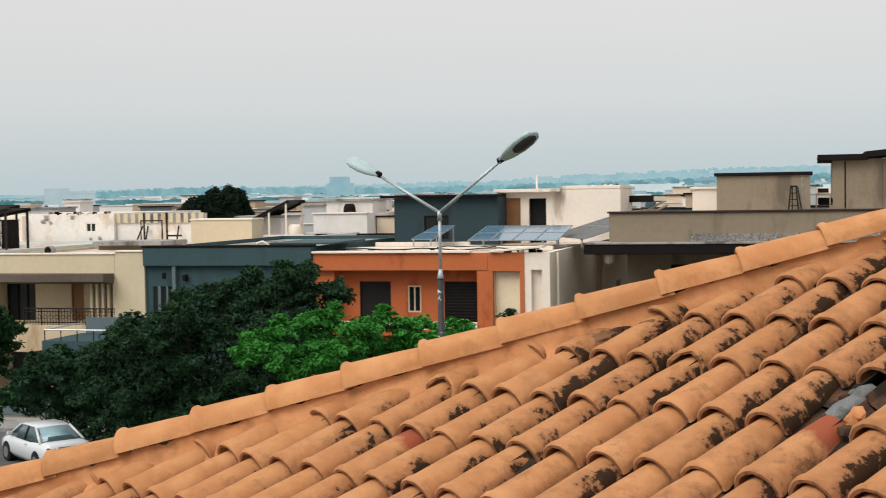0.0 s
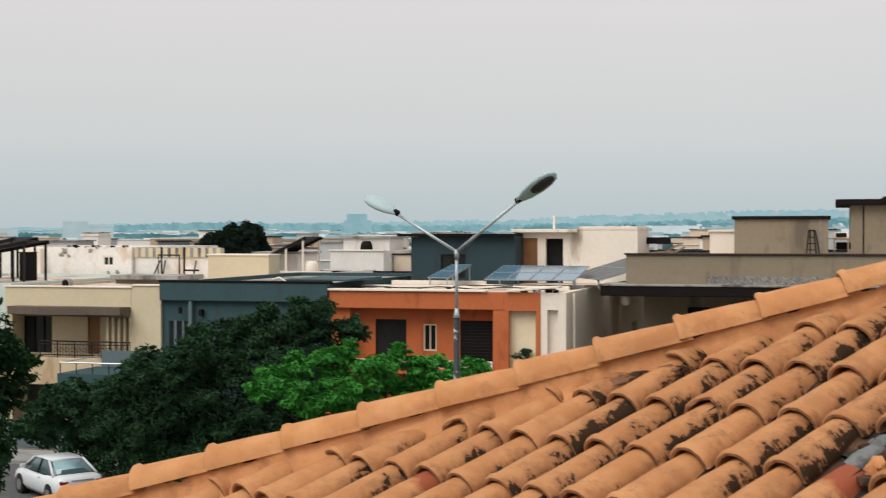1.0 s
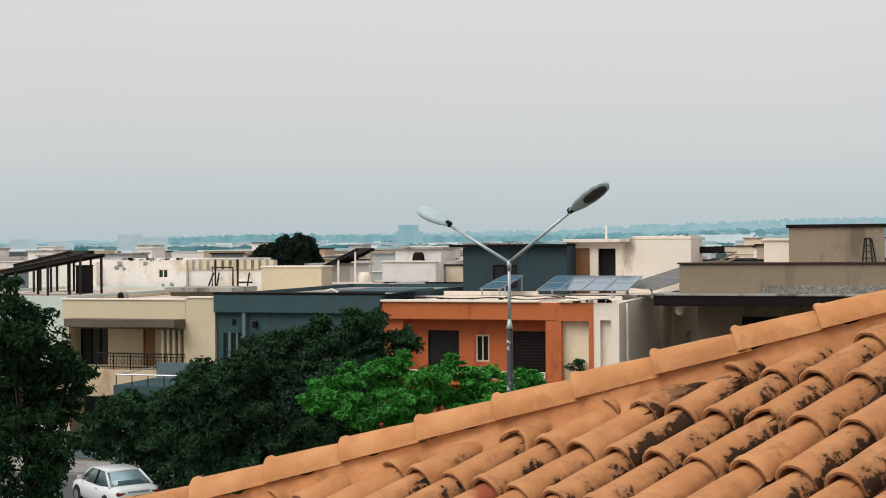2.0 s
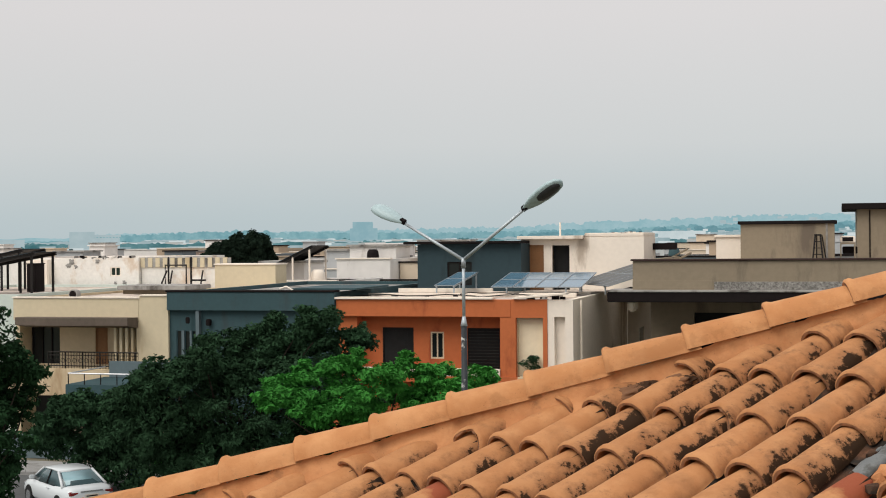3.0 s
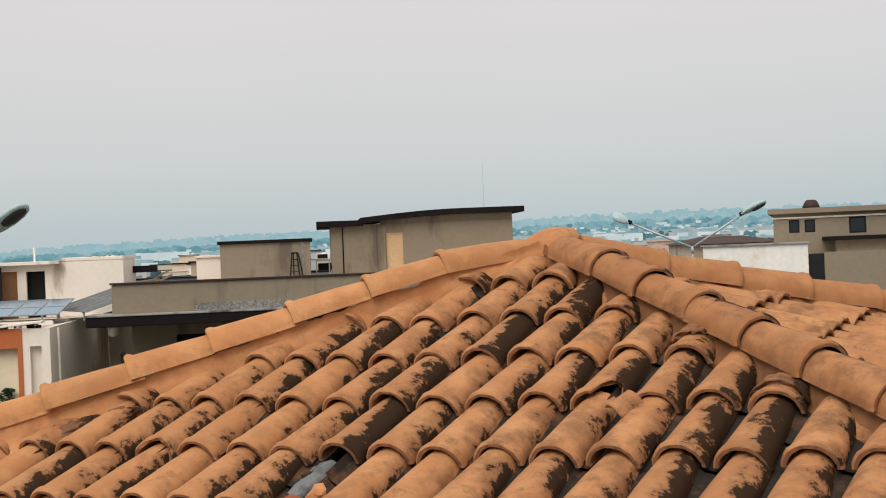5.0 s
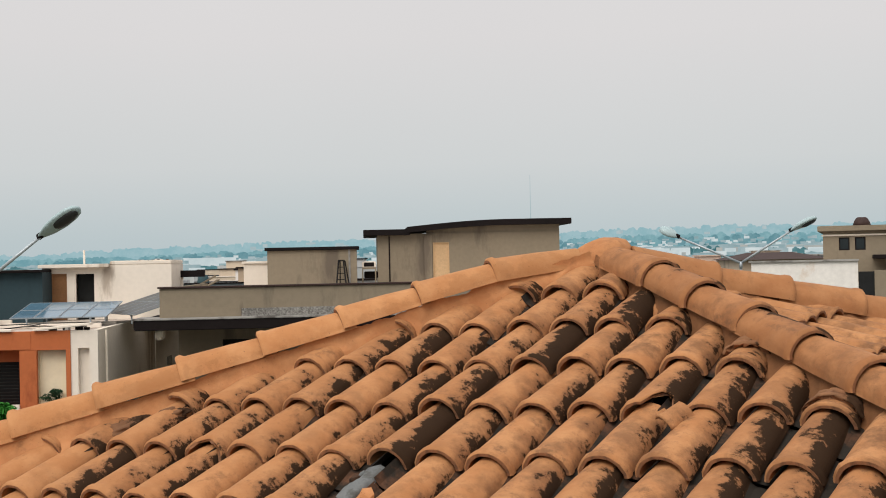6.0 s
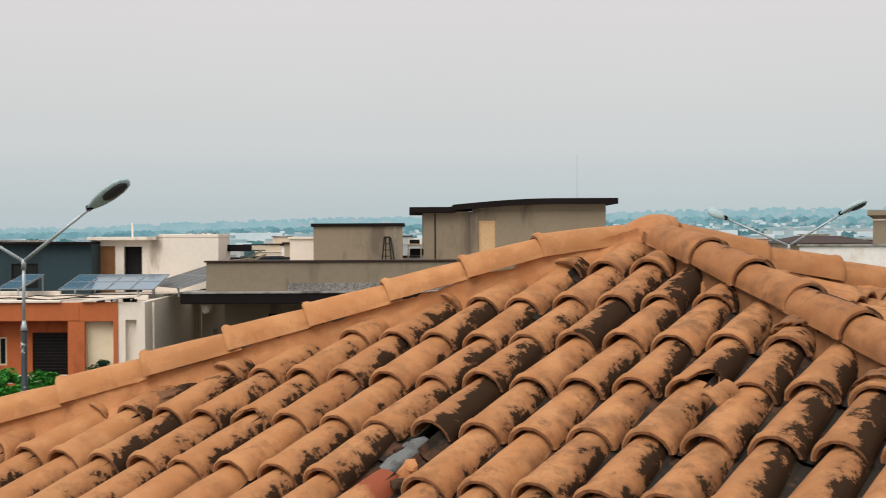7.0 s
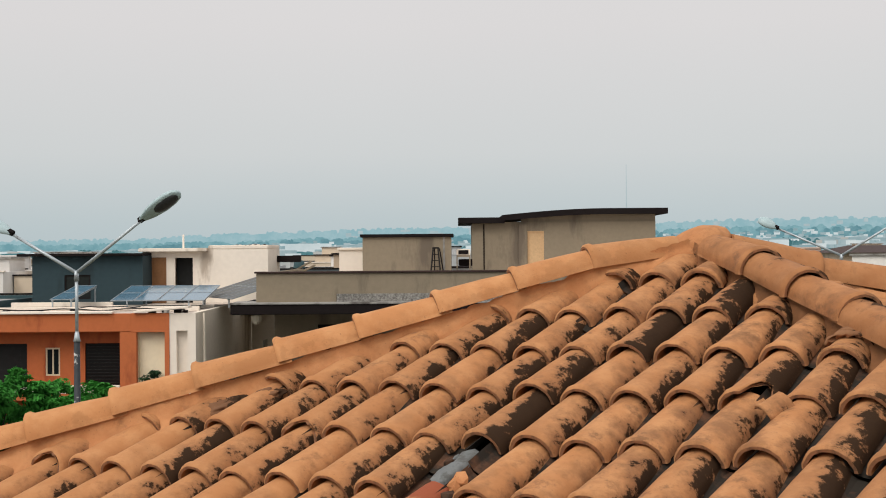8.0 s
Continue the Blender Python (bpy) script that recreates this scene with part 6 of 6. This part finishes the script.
def lerp_points(table):
    def f(a):
        for (x0, y0), (x1, y1) in zip(table, table[1:]):
            if x0 <= a <= x1:
                return y0 + (y1 - y0) * (a - x0) / (x1 - x0)
        return table[0][1] if a < table[0][0] else table[-1][1]
    return f


far_line = lerp_points([(-60, 0.15), (-46, 0.2), (-38, 0.3), (-30, 0.35), (-22, 0.5), (-17, 0.72), (-12, 0.85), (-6, 1.0), (0, 1.05), (6, 1.15), (12, 1.1), (30, 0.6)])
near_line = lerp_points([(-60, 0.1), (-38, 0.22), (-34, 0.38), (-31, 0.30), (-26, 0.2), (-18, 0.30), (-15, 0.45), (-8, 0.5), (0, 0.7), (6, 0.8), (12, 0.7), (30, 0.3)])
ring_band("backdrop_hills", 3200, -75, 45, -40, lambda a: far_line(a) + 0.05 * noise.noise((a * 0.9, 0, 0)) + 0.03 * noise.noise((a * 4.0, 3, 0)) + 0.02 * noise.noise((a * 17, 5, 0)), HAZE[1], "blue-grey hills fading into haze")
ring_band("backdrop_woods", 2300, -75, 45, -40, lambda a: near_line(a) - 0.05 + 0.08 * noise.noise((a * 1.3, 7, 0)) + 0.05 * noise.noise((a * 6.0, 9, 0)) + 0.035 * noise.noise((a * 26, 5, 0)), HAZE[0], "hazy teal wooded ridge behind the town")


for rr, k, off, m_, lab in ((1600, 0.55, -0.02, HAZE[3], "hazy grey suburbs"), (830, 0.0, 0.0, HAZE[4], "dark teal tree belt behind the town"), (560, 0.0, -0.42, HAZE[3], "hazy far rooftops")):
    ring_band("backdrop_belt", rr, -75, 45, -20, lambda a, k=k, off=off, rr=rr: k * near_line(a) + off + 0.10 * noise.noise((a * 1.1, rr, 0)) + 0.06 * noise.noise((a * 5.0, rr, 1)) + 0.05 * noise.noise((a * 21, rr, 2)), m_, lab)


def far_blocks(name, mat, count, r0, r1, a0, a1, size, tall, seed, label, top=None):
    """Countless tiny far roofs and walls seen through haze."""
    rn = random.Random(seed)
    bm = bmesh.new()
    for _ in range(count):
        a, r = radians(rn.uniform(a0, a1)), rn.uniform(r0, r1)
        w, d, h = rn.uniform(*size), rn.uniform(*size), rn.uniform(*tall)
        lift = top(math.degrees(a), r) if top else 0
        m = Matrix.Translation((r * math.sin(a), r * math.cos(a), lift)) @ Euler((0, 0, rn.uniform(0, 0.5) - a)).to_matrix().to_4x4()
        box(bm, -w / 2, w / 2, -d / 2, d / 2, -20, h, m)
    return tagged(mesh_object(name, bm, mat), label, "backdrop", kind="stuff")


slope = lambda a, r: max(0.0, (r - 520) * 0.0145 * max(0.0, near_line(a) + 0.05))  # noqa: E731
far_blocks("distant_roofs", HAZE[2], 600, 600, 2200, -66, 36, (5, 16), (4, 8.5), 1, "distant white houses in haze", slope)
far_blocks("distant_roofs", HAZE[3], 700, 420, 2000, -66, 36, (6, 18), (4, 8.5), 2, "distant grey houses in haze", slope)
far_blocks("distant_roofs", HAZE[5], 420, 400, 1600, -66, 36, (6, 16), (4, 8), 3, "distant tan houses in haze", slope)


def far_woods(name, count, r0, r1, a0, a1, size, mat, seed, top):
    rn = random.Random(seed)
    bm = bmesh.new()
    for _ in range(count):
        a, r = radians(rn.uniform(a0, a1)), rn.uniform(r0, r1)
        s = rn.uniform(*size)
        base = Vector((r * math.sin(a), r * math.cos(a), top(math.degrees(a), r)))
        for _ in range(7):
            q = s * rn.uniform(0.4, 0.75)
            res = bmesh.ops.create_icosphere(bm, subdivisions=1, radius=q, matrix=Matrix.Translation(base + Vector((rn.uniform(-s, s), rn.uniform(-s, s), rn.uniform(1.0, 5.5)))))
    return tagged(mesh_object(name, bm, mat), "hazy clumps of trees among distant houses", "trees", kind="stuff")


def hillside(name, mat, count, radius, a0, a1, low, line, size, tall, seed, label, crowns=False, bias=1.0):
    """Small houses or tree crowns scattered up the face of a far ridge."""
    rn = random.Random(seed)
    verts, faces = [], []
    for _ in range(count):
        a = rn.uniform(a0, a1)
        e = low + (line(a) - low) * rn.random() ** bias
        c = Vector((radius * math.sin(radians(a)), radius * math.cos(radians(a)), 9.3 + radius * math.tan(radians(e))))
        for _ in range(4 if crowns else 1):
            w, h = rn.uniform(*size), rn.uniform(*tall)
            o = c + Vector((rn.uniform(-w, w), 0, rn.uniform(-0.2, 0.3) * h)) if crowns else c
            n0, sides = len(verts), 8 if crowns else 4
            turn = rn.uniform(0, 1.5)
            for z, f in (((-h, 0.5), (-h * 0.3, 1.0), (h * 0.45, 0.8), (h, 0.3)) if crowns else ((-h, 1.0), (h, 1.0))):
                for k in range(sides):
                    g = f * (rn.uniform(0.8, 1.2) if crowns else 1.0)
                    verts.append(o + Vector((w * g * math.cos(turn + 2 * math.pi * k / sides), w * g * math.sin(turn + 2 * math.pi * k / sides), z)))
            rows = 4 if crowns else 2
            for r in range(rows - 1):
                for k in range(sides):
                    faces.append((n0 + r * sides + k, n0 + r * sides + (k + 1) % sides, n0 + (r + 1) * sides + (k + 1) % sides, n0 + (r + 1) * sides + k))
            faces.append(tuple(n0 + (rows - 1) * sides + k for k in range(sides)))
    me = bpy.data.meshes.new(name)
    me.from_pydata(verts, [], faces)
    me.materials.append(mat)
    return tagged(new(name, me), label, "trees" if crowns else "backdrop", kind="stuff")


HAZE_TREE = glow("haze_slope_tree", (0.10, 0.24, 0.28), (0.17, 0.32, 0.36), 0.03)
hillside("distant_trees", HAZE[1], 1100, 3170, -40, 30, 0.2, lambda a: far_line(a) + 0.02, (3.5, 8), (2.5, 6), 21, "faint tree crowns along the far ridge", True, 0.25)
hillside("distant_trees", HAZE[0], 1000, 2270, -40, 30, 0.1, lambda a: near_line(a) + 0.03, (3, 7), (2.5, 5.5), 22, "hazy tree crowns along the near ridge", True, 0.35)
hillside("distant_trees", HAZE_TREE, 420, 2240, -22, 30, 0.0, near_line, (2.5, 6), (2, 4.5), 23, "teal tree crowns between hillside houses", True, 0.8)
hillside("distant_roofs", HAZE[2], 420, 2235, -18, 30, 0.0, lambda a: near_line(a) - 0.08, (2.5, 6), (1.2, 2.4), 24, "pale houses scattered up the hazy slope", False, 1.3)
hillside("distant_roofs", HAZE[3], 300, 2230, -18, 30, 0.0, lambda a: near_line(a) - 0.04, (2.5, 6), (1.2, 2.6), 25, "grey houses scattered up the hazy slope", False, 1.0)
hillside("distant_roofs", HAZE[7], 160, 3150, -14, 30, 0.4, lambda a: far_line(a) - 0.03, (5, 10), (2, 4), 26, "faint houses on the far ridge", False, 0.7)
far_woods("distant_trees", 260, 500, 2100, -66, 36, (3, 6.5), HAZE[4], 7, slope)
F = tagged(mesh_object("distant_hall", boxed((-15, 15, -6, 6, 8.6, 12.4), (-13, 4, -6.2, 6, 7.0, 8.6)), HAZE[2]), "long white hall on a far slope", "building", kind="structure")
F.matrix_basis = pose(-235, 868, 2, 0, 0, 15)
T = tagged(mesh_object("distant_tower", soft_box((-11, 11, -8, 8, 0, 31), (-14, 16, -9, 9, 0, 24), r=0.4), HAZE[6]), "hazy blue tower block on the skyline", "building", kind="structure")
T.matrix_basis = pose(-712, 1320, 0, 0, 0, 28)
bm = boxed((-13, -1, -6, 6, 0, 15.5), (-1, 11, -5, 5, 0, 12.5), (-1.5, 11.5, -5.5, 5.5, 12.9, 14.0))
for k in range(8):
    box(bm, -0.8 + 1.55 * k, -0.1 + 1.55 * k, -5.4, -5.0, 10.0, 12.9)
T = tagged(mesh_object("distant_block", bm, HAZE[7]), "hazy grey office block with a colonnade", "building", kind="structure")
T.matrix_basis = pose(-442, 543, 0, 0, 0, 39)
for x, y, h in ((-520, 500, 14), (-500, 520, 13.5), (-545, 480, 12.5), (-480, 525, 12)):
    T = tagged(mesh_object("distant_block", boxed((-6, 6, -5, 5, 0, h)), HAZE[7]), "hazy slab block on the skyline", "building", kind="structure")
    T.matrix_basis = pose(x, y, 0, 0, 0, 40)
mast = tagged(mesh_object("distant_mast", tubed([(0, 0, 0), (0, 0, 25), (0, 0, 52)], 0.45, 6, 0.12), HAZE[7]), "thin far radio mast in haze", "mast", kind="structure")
mast.matrix_basis = pose(-23.7, 699.6, 0)
